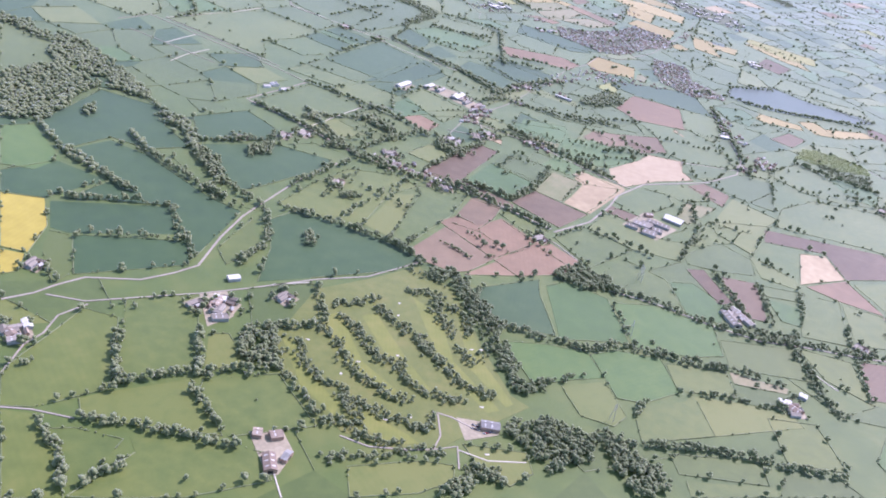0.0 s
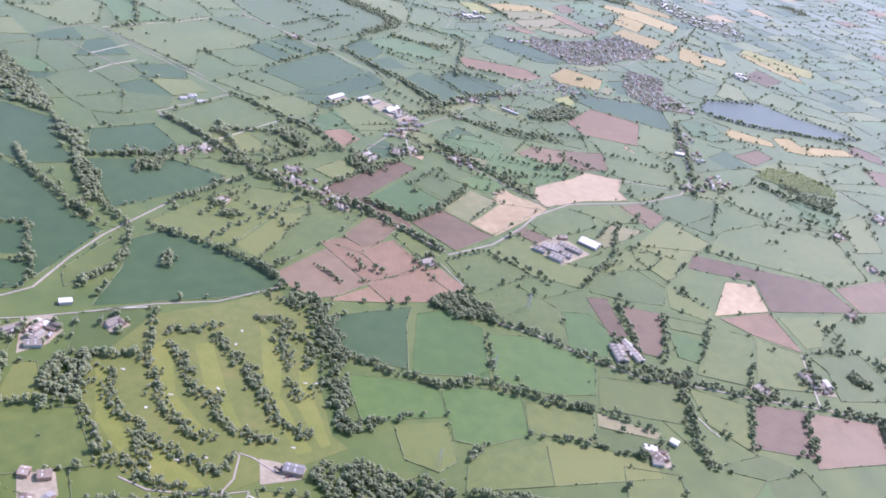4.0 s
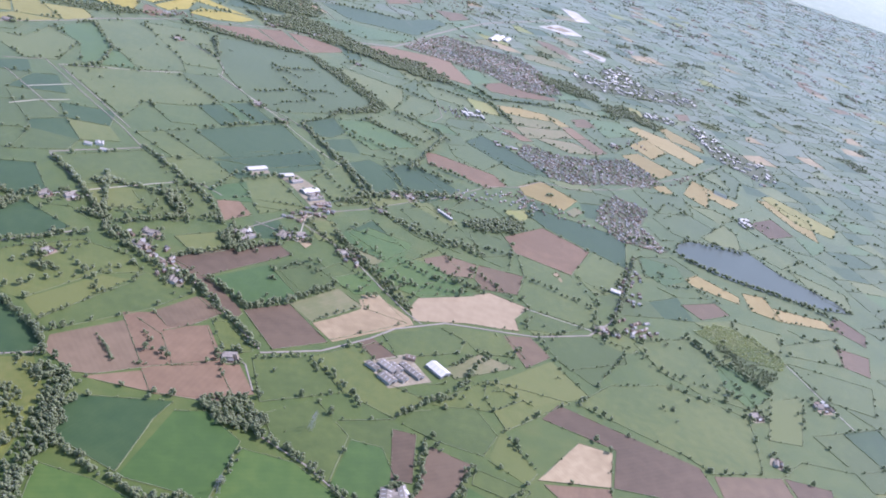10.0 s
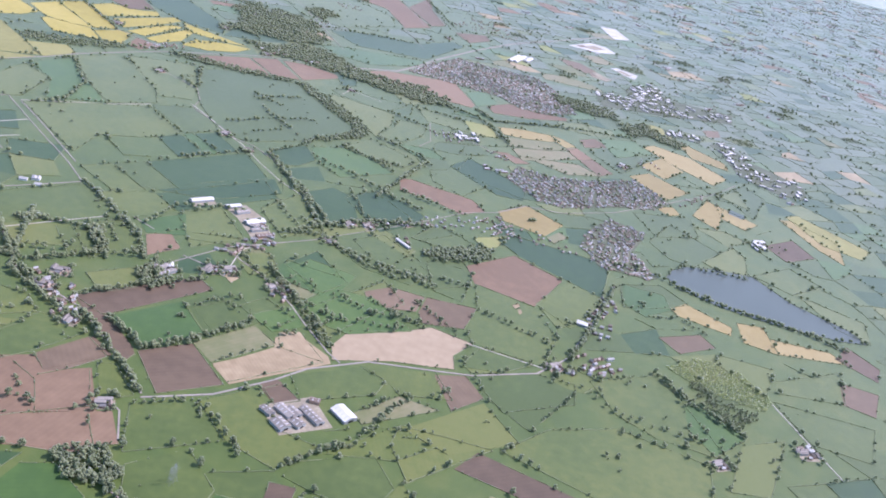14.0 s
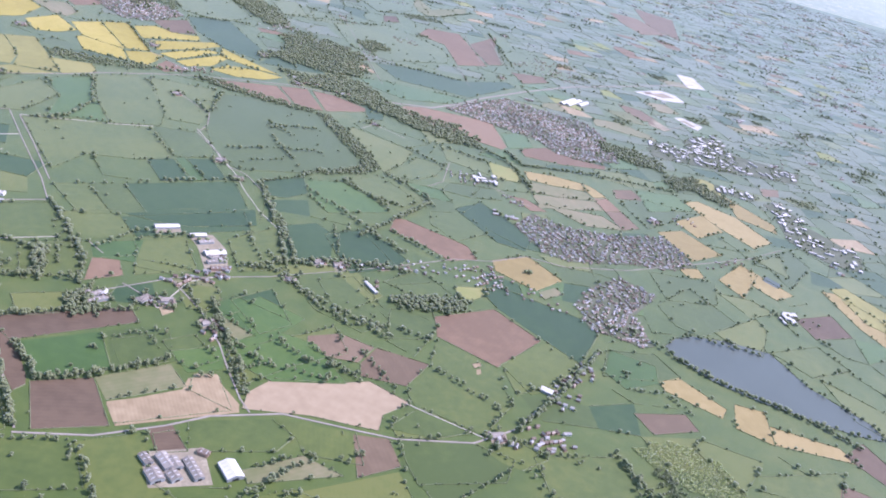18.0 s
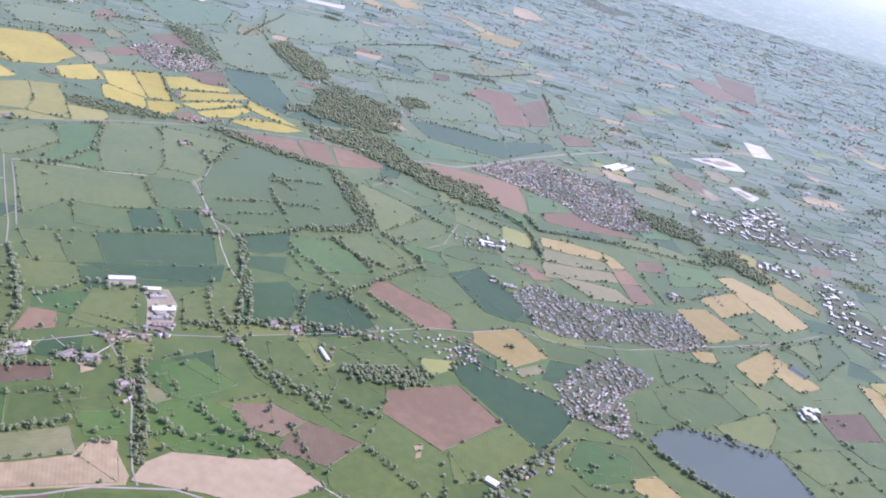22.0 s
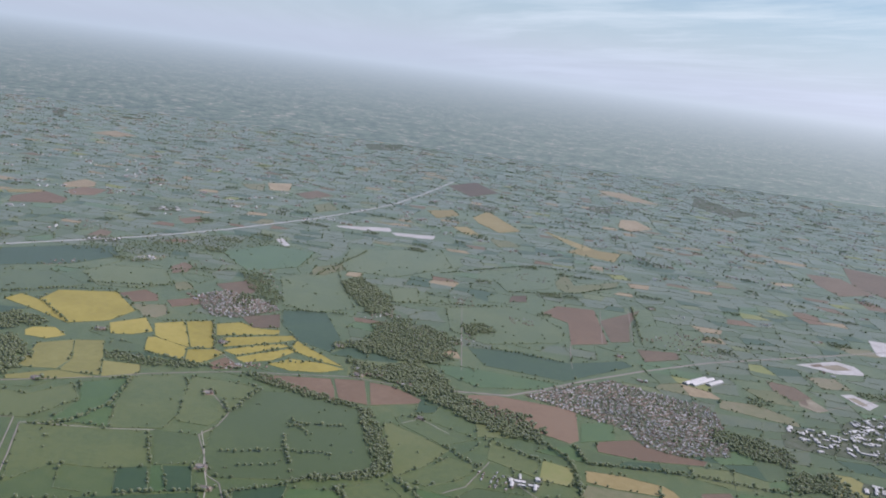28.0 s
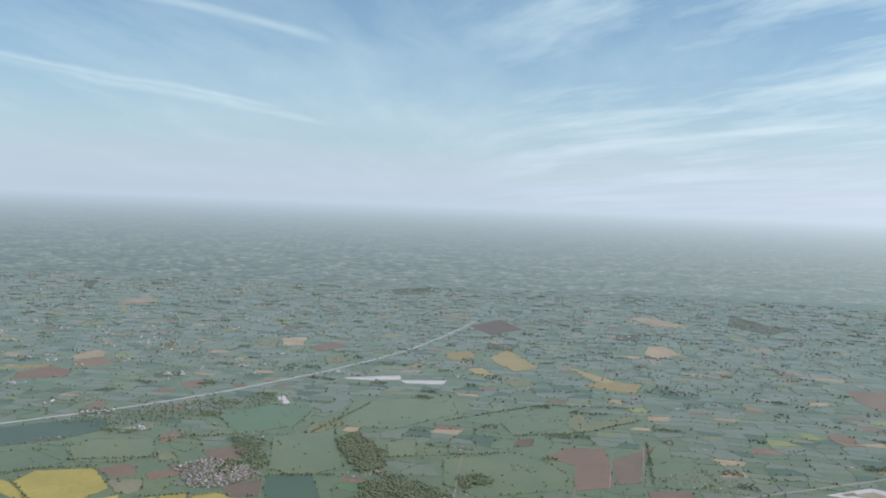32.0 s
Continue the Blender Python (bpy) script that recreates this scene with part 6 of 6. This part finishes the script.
town(24, (274, 1373), (297, 1420), (310, 1365), (287, 1342))
town(30, (317, 1233), (368, 1298), (375, 1286), (324, 1225))
town(99, (360, 2208), (585, 2336), (657, 2065), (625, 1852), (451, 1823), (370, 1999))
works(30, (442, 1533), (502, 1533), (568, 1473), (557, 1403), (504, 1400), (453, 1439))
works(36, (228, 1701), (368, 1832), (524, 1846), (507, 1771), (347, 1694), (241, 1654))
works(16, (294, 1824), (380, 1918), (378, 1815), (311, 1744))
works(8, (412, 1162), (429, 1168), (424, 1143), (407, 1136))
works(14, (428, 1583), (457, 1613), (496, 1550), (451, 1529))
works(12, (346, 1607), (420, 1616), (410, 1577), (346, 1572))
# quarry floor
field("gravel", (224, 2134), (254, 2182), (281, 2167), (254, 2134), hedge=0)
field("soil", (209, 2129), (226, 2156), (235, 2143), (220, 2124), hedge=0)
field("gravel", (291, 1976), (302, 1988), (326, 1964), (316, 1953), hedge=0)
field("soil", (221, 1905), (235, 1902), (243, 1875), (232, 1870), hedge=0)
# a wood in the far parkland
wood((-439, 1511), (-390, 1521), (-331, 1529), (-279, 1547), (-265, 1607), (-294, 1650), (-343, 1584), (-408, 1572), gap=4.6, size=0.95, rough=22.0)


# ---- country beyond the plan: a patchwork of smaller fields ----
def patchwork():
    """Fields on a bent grid out to the haze, where the plan has none."""
    ncell = 0
    step, turn = 46.0, radians(24)
    c, s = math.cos(turn), math.sin(turn)
    r = random.Random(11)

    def node(i, j):
        q = random.Random(i * 7919 + j * 104729)
        u, v = (i + q.uniform(-0.33, 0.33)) * step, (j + q.uniform(-0.33, 0.33)) * step * 0.8
        return (u * c - v * s, u * s + v * c)

    names = ["pasture"] * 11 + ["hay"] * 4 + ["clover"] * 3 + ["wheat"] * 8 + ["mown", "soil", "young_barley", "stubble", "stubble", "red_soil"]
    boxes = {n: ([], []) for n in sorted(set(names)) + ["rough_grass"]}
    polys = [(p, min(q[0] for q in p), max(q[0] for q in p), min(q[1] for q in p), max(q[1] for q in p)) for p in FIELDS]
    for i in range(-100, 101):
        for j in range(-40, 150):
            quad = [node(i, j), node(i + 1, j), node(i + 1, j + 1), node(i, j + 1)]
            x, y = sum(p[0] for p in quad) / 4, sum(p[1] for p in quad) / 4
            if y < -350 or math.hypot(x, y) > 5600 or abs(x + 0.3 * y) > 1200 + 0.75 * max(y, 0):
                continue
            if any(a < x < b and e < y < f and inside(p, x, y) for p, a, b, e, f in polys):
                continue
            if any(a < px < b and e < py < f and inside(p, px, py) for px, py in quad for p, a, b, e, f in polys):
                crop = None
            else:
                crop = r.choice(names[:26]) if x * x + y * y < 2.6e6 else r.choice(names) if r.random() > 0.68 else r.choice(("pasture", "rough_grass", "rough_grass"))
            if crop:
                v, fcs = boxes[crop]
                k = len(v)
                v += [(px, py, 0.02) for px, py in quad]
                fcs.append((k, k + 1, k + 2, k + 3))
            far = math.hypot(x - 100, y) > 2600
            for a, b in ((quad[0], quad[1]), (quad[0], quad[3])):
                probe = [(a[0] + (b[0] - a[0]) * f, a[1] + (b[1] - a[1]) * f) for f in (0.05, 0.35, 0.65, 0.95)]
                if r.random() < (0.8 if not far else 0.6) and not any(c0 < px < c1 and d0 < py < d1 and inside(p, px, py) for px, py in probe for p, c0, c1, d0, d1 in polys):
                    HEDGE_LINES.append(([a, b], 0.35 if not far else 0.5))
            ncell += 1
            if math.hypot(x, y) > 1700 and r.random() < (0.03 if not far else 0.06):
                wood(*[((px - x) * 0.8 + x, (py - y) * 0.8 + y) for px, py in quad], gap=6.5 if not far else 11.0, size=0.9 if not far else 1.0)
            if r.random() < (0.015 if not far else 0.15):
                FAR_FARMS.append((x, y))
    for n, (v, fcs) in boxes.items():
        if fcs:
            tagged(new("field", big_mesh("field", v, fcs, CROPS[n][0])), "distant " + CROPS[n][1], "field", "distant fields", "stuff")


FAR_FARMS = []
patchwork()


# ---- hedges and trees ----
BUSHES = []


def hedges():
    """Clipped hedges along field edges: one rounded ridge with an uneven top for all."""
    verts, faces, taken, fresh = [], [], {}, []
    r = random.Random(3)
    for line, density in HEDGE_LINES:
        for a, b in zip(line, line[1:]):
            va, vb = Vector((*a, 0)), Vector((*b, 0))
            length = (vb - va).length
            if length < 2:
                continue
            mid = (va + vb) / 2
            far = math.hypot(mid.x, mid.y) > 2200
            way = (vb - va) / length
            side = Vector((-way.y, way.x, 0))
            thin = 1.0 if not far else 0.7
            n = max(1, round(length / (9.0 if not far else 30.0)))
            turn = math.atan2(way.y, way.x) % math.pi
            line_id, run, runs = id(line), [], []
            for k in range(n):
                p = va + way * (length * (k + 0.5) / n)
                cx, cy = math.floor(p.x / 7), math.floor(p.y / 7)
                double = any(q[0] != line_id and abs((q[1] - turn + 1.571) % math.pi - 1.571) < 0.5
                             for i in (-1, 0, 1) for j in (-1, 0, 1) for q in taken.get((cx + i, cy + j), ()))
                if double or r.random() < 0.04:
                    if run:
                        runs.append(run)
                    run = []
                else:
                    run.append(k)
                    fresh.append(((cx, cy), (line_id, turn)))
            if run:
                runs.append(run)
            for cell, mark in fresh:
                taken.setdefault(cell, []).append(mark)
            fresh.clear()
            for run in runs:
                k0 = len(verts)
                for k in range(run[0], run[-1] + 2):
                    p = va + way * (length * k / n) + side * r.gauss(0, 0.12)
                    w, h = r.uniform(0.2, 0.4) * thin, r.uniform(0.3, 0.65) * thin
                    for s, z in ((1.0, 0.0), (0.9, h * 0.7), (0.0, h), (-0.9, h * 0.7), (-1.0, 0.0)):
                        verts.append((p.x + side.x * w * s, p.y + side.y * w * s, z))
                for k in range(len(run)):
                    for q in range(4):
                        i = k0 + k * 5 + q
                        faces.append((i, i + 1, i + 6, i + 5))
            if not runs:
                continue
            if math.hypot(mid.x, mid.y) < 1250:
                for p, _, _ in along([a, b], 2.6):
                    if r.random() < 0.28:
                        BUSHES.append((p.x + r.gauss(0, 0.25), p.y + r.gauss(0, 0.25), r.uniform(0.3, 0.85)))
            for p, _, _ in along([a, b], 7.0 if not far else 16.0):
                if r.random() < density and claim(p.x, p.y, 4.0):
                    TREES.append((p.x + r.gauss(0, 0.6), p.y + r.gauss(0, 0.6), r.choice((0.9, 1.2, 1.7, 2.2, 2.8)) * r.uniform(0.8, 1.25)))
    tagged(new("hedge", big_mesh("hedge", verts, faces, LEAF)), "dark green clipped hedgerows along the field edges", "hedge", kind="stuff")


hedges()


def ico(level):
    bm = bmesh.new()
    bmesh.ops.create_icosphere(bm, subdivisions=level, radius=1)
    v = np.array([q.co[:] for q in bm.verts])
    f = np.array([[q.index for q in face.verts] for face in bm.faces])
    bm.free()
    return v, f


FINE = 1  # the plain icosahedron


def crown_shape(seed, lumps, level, cards):
    """A crown of radius 1 and height about 1.7: uneven lumps with small leaf sprays sticking out."""
    r = np.random.RandomState(seed)
    bv, bf = ico(level)
    verts, faces, count = [], [], 0
    for k in range(lumps):
        a, h = r.uniform(0, 6.283), r.uniform(-0.45, 0.75)
        d = r.uniform(0.25, 0.62) * (1 - 0.5 * max(0, h))
        size = r.uniform(0.38, 0.60) * min(1.0, (6 / lumps) ** 0.45)
        d *= 1.0 if lumps < 10 else 1.2
        if lumps == 1:
            d, h, size = 0.0, 0.0, 0.85
        c = np.array([d * np.cos(a), d * np.sin(a), h])
        v = bv * size * (1 + r.uniform(-0.25, 0.25, (len(bv), 1))) * [1, 1, 0.85] + c
        verts.append(v)
        faces.append(bf + count)
        count += len(v)
    for k in range(cards):
        n = r.normal(size=3)
        n /= np.linalg.norm(n)
        n[2] = abs(n[2]) * 0.9 - 0.25
        p = n * r.uniform(0.75, 1.0) * [1, 1, 0.95] + [0, 0, 0.15]
        t = r.normal(size=(3, 3))
        t = t / np.linalg.norm(t, axis=1)[:, None] * r.uniform(0.12, 0.22)
        verts.append(p + t)
        faces.append(np.array([[0, 1, 2]]) + count)
        count += 3
    v = np.concatenate(verts)
    v[:, 2] += 1.15
    return v, np.concatenate(faces)


def forest():
    """The nearest trees stand as things of their own; the rest are joined into a few large meshes."""
    fine = [crown_shape(s, 19, FINE, 16) for s in range(6)]
    shapes = [crown_shape(80 + s, 8, FINE, 8) for s in range(6)]
    rough = [crown_shape(20 + s, 1, FINE, 4) for s in range(6)]
    rough_far = [crown_shape(40 + s, 1, FINE, 0) for s in range(6)]
    bush = [crown_shape(60 + s, 1, FINE, 0) for s in range(6)]
    bm = bmesh.new()
    bmesh.ops.create_cone(bm, cap_ends=False, segments=7, radius1=0.14, radius2=0.07, depth=1.2, matrix=Matrix.Translation((0, 0, 0.5)))
    for k in range(4):
        m = Matrix.Translation((0, 0, 0.8)) @ pose(0, 0, 0, 38, 0, 90 * k + 20) @ Matrix.Translation((0, 0, 0.3))
        bmesh.ops.create_cone(bm, cap_ends=False, segments=5, radius1=0.05, radius2=0.02, depth=0.7, matrix=m)
    trunk = bpy.data.meshes.new("trunk")
    bm.to_mesh(trunk)
    bm.free()
    trunk.materials.append(BARK)
    crowns = [big_mesh("crown", v, f, LEAF) for v, f in fine]
    r = random.Random(8)
    near = [t for t in TREES if -360 < t[0] < 150 and 250 < t[1] < 520]
    near.sort(key=lambda t: -t[2])
    near = near[:300]
    taken = set(near)
    for x, y, s in near:
        tree = tagged(new("tree"), "large dark green hedgerow tree" if s > 3 else "small rounded green hedgerow tree", "tree", "hedgerow trees")
        tree.matrix_basis = pose(x, y, 0, 0, 0, r.uniform(0, 360)) @ Matrix.Diagonal((s, s, s * r.uniform(0.85, 1.1), 1))
        for nm, me in (("trunk", trunk), ("crown", r.choice(crowns))):
            new(nm, me).parent = tree
    rest = [t for t in TREES if t not in taken]
    away = lambda t: math.hypot(t[0], t[1])
    for name, group, kinds, label in (
            ("woodland", [t for t in rest if away(t) < 800], shapes, "rounded green hedgerow trees and woodland"),
            ("far_woodland", [t for t in rest if 800 <= away(t) < 2300], rough, "distant dark green trees and woods"),
            ("horizon_woodland", [t for t in rest if away(t) >= 2300], rough_far, "tiny far trees along hedges and in woods"),
            ("hedge_bushes", BUSHES, bush, "uneven green bushes growing in the hedgerows")):
        verts, faces, count = [], [], 0
        for x, y, s in group:
            v, f = kinds[r.randrange(len(kinds))]
            a = r.uniform(0, 6.283)
            c, q = math.cos(a), math.sin(a)
            w = np.stack([v[:, 0] * c - v[:, 1] * q, v[:, 0] * q + v[:, 1] * c, v[:, 2] * r.uniform(0.85, 1.1)], 1) * s + (x, y, -0.15 * s)
            verts.append(w)
            faces.append(f + count)
            count += len(v)
        if verts:
            tagged(new(name, big_mesh(name, np.concatenate(verts), np.concatenate(faces), LEAF)), label, "trees", kind="stuff")
    verts, faces, count = [], [], 0
    for x, y, s in PLANTS:
        v, f = rough[r.randrange(6)]
        verts.append(v * s + (x, y, -0.1))
        faces.append(f + count)
        count += len(v)
    tagged(new("plantation", big_mesh("plantation", np.concatenate(verts), np.concatenate(faces), SPRING)), "young yellow-green plantation trees in rows", "trees", kind="stuff")
    print("trees", len(TREES), "near", len(near))


# ---- houses of the villages and towns ----
def joined_kind(kind_sizes, spots, name, label, roof_mat, wall_mat):
    """Far houses of one kind, joined."""
    wa, ra, fw, fr = [], [], [], []
    for x, y, turn, l, w, h, p in spots:
        c, s = math.cos(radians(turn)), math.sin(radians(turn))
        put = lambda u, v, z: (x + u * c - v * s, y + u * s + v * c, z)
        k = len(wa)
        wa += [put(u, v, z) for z in (-0.2, h) for u, v in ((-l, -w), (l, -w), (l, w), (-l, w))]
        fw += [(k + a, k + (a + 1) % 4, k + 4 + (a + 1) % 4, k + 4 + a) for a in range(4)]
        k = len(ra)
        ra += [put(-l - .15, -w - .15, h - .1), put(l + .15, -w - .15, h - .1), put(l + .15, 0, h + p), put(-l - .15, 0, h + p), put(l + .15, w + .15, h - .1), put(-l - .15, w + .15, h - .1)]
        fr += [(k, k + 1, k + 2, k + 3), (k + 3, k + 2, k + 4, k + 5), (k, k + 3, k + 5, k + 5), (k + 1, k + 4, k + 2, k + 2)]
    fr = [f if len(set(f)) == 4 else f for f in fr]
    if wa:
        me = bpy.data.meshes.new(name)
        me.from_pydata(wa + ra, [], fw + [tuple(dict.fromkeys(q + len(wa) for q in f)) for f in fr])
        me.materials.append(wall_mat), me.materials.append(roof_mat)
        me.polygons.foreach_set("material_index", [0] * len(fw) + [1] * len(fr))
        me.update()
        tagged(new(name, me), label, "houses", kind="stuff")


def towns():
    r = random.Random(21)
    single, lots = 0, {"brick": [], "slate": [], "white": []}
    for count, pts, turn in HOUSES:
        xs, ys = [p[0] for p in pts], [p[1] for p in pts]
        cx, cy = sum(xs) / len(xs), sum(ys) / len(ys)
        got = 0
        c, s = math.cos(radians(turn)), math.sin(radians(turn))
        area = 0.5 * abs(sum(a[0] * b[1] - b[0] * a[1] for a, b in zip(pts, pts[1:] + pts[:1])))
        pitch = 3.0 if count >= 100 else max(4.4, math.sqrt(area / count / 1.5))
        rows = 1.75 * pitch
        if count >= 100:
            field("garden", *pts, hedge=0)
        R = int(math.hypot(max(xs) - min(xs), max(ys) - min(ys)) / pitch) + 2
        zones = [(r.uniform(min(xs), max(xs)), r.uniform(min(ys), max(ys)), turn + r.uniform(-70, 70)) for _ in range(3 + int(area / 2500))]
        spots = []
        for n, (zx, zy, zt) in enumerate(zones):
            c, s = math.cos(radians(zt)), math.sin(radians(zt))
            for i in range(-R, R + 1):
                for j in range(-R, R + 1):
                    u, v = i * pitch + r.gauss(0, 0.7), (j + (0.16 if j % 2 else -0.16)) * rows + r.gauss(0, 0.5) + 3 * math.sin(i * 0.3)
                    x, y = zx + u * c - v * s, zy + u * s + v * c
                    ex, ey = x + 6 * noise.noise((x / 11, y / 11, 2)), y + 6 * noise.noise((x / 11, y / 11, 5))
                    if min(xs) < ex < max(xs) and min(ys) < ey < max(ys) and inside(pts, ex, ey) and r.random() > 0.36:
                        if min(range(len(zones)), key=lambda q: (zones[q][0] - x) ** 2 + (zones[q][1] - y) ** 2) == n:
                            spots.append((x, y, zt + 10 * math.cos(i * 0.3)))
        for x, y, way in spots:
            kind = r.choice(["brick", "brick", "brick", "brick", "slate", "slate", "slate", "slate", "white", "white"])
            a = way + r.choice((0, 0, 0, 90)) + r.uniform(-6, 6)
            if single < 240 and math.hypot(x, y) < 950:
                building(kind, x, y, a)
                single += 1
            else:
                lots[kind].append((x, y, a, r.uniform(1.1, 1.7), r.uniform(0.85, 1.15), r.uniform(1.3, 1.6), r.uniform(0.5, 0.8)))
            for _ in range(r.choice((0, 1, 1, 2))):
                tx, ty = x + r.uniform(-2.6, 2.6), y + r.choice((-1, 1)) * r.uniform(1.4, 2.8)
                TREES.append((tx, ty, r.choice((0.5, 0.7, 0.9, 1.4)) * r.uniform(0.8, 1.2)))
    for x, y in FAR_FARMS:
        for _ in range(r.randrange(2, 7)):
            lots[r.choice(["brick", "slate", "white", "white"])].append((x + r.gauss(0, 9), y + r.gauss(0, 9), r.choice((20, 110)) + r.uniform(-9, 9), r.uniform(2, 5), r.uniform(1.5, 2.5), 2.0, 1.2))
    for kind, wall_mat, roof_mat, label in (("brick", WALLS[0], ROOFS[2], "rows of red-brick village houses with tiled roofs"),
                                            ("slate", WALLS[0], ROOFS[3], "rows of brick village houses with slate roofs"),
                                            ("white", WALLS[1], ROOFS[4], "pale houses and sheds with light roofs")):
        joined_kind(None, lots[kind], "village_houses", label, roof_mat, wall_mat)
    for count, pts in SHEDS:
        xs, ys = [p[0] for p in pts], [p[1] for p in pts]
        turn = math.degrees(math.atan2(pts[1][1] - pts[0][1], pts[1][0] - pts[0][0]))
        done = 0
        field("garden", *pts, hedge=0)
        for _ in range(count * 30):
            x, y = r.uniform(min(xs), max(xs)), r.uniform(min(ys), max(ys))
            if done < count and inside(pts, x, y) and claim(x, y, 11.0):
                ob = building("works", x, y, turn + r.choice((0, 90)) + r.uniform(-5, 5))
                ob.scale = (r.uniform(0.45, 1.1), r.uniform(0.35, 0.85), r.uniform(0.6, 1.0))
                for _ in range(3):
                    TREES.append((x + r.gauss(0, 13), y + r.gauss(0, 10), r.uniform(1.2, 2.6)))
                done += 1


towns()
forest()
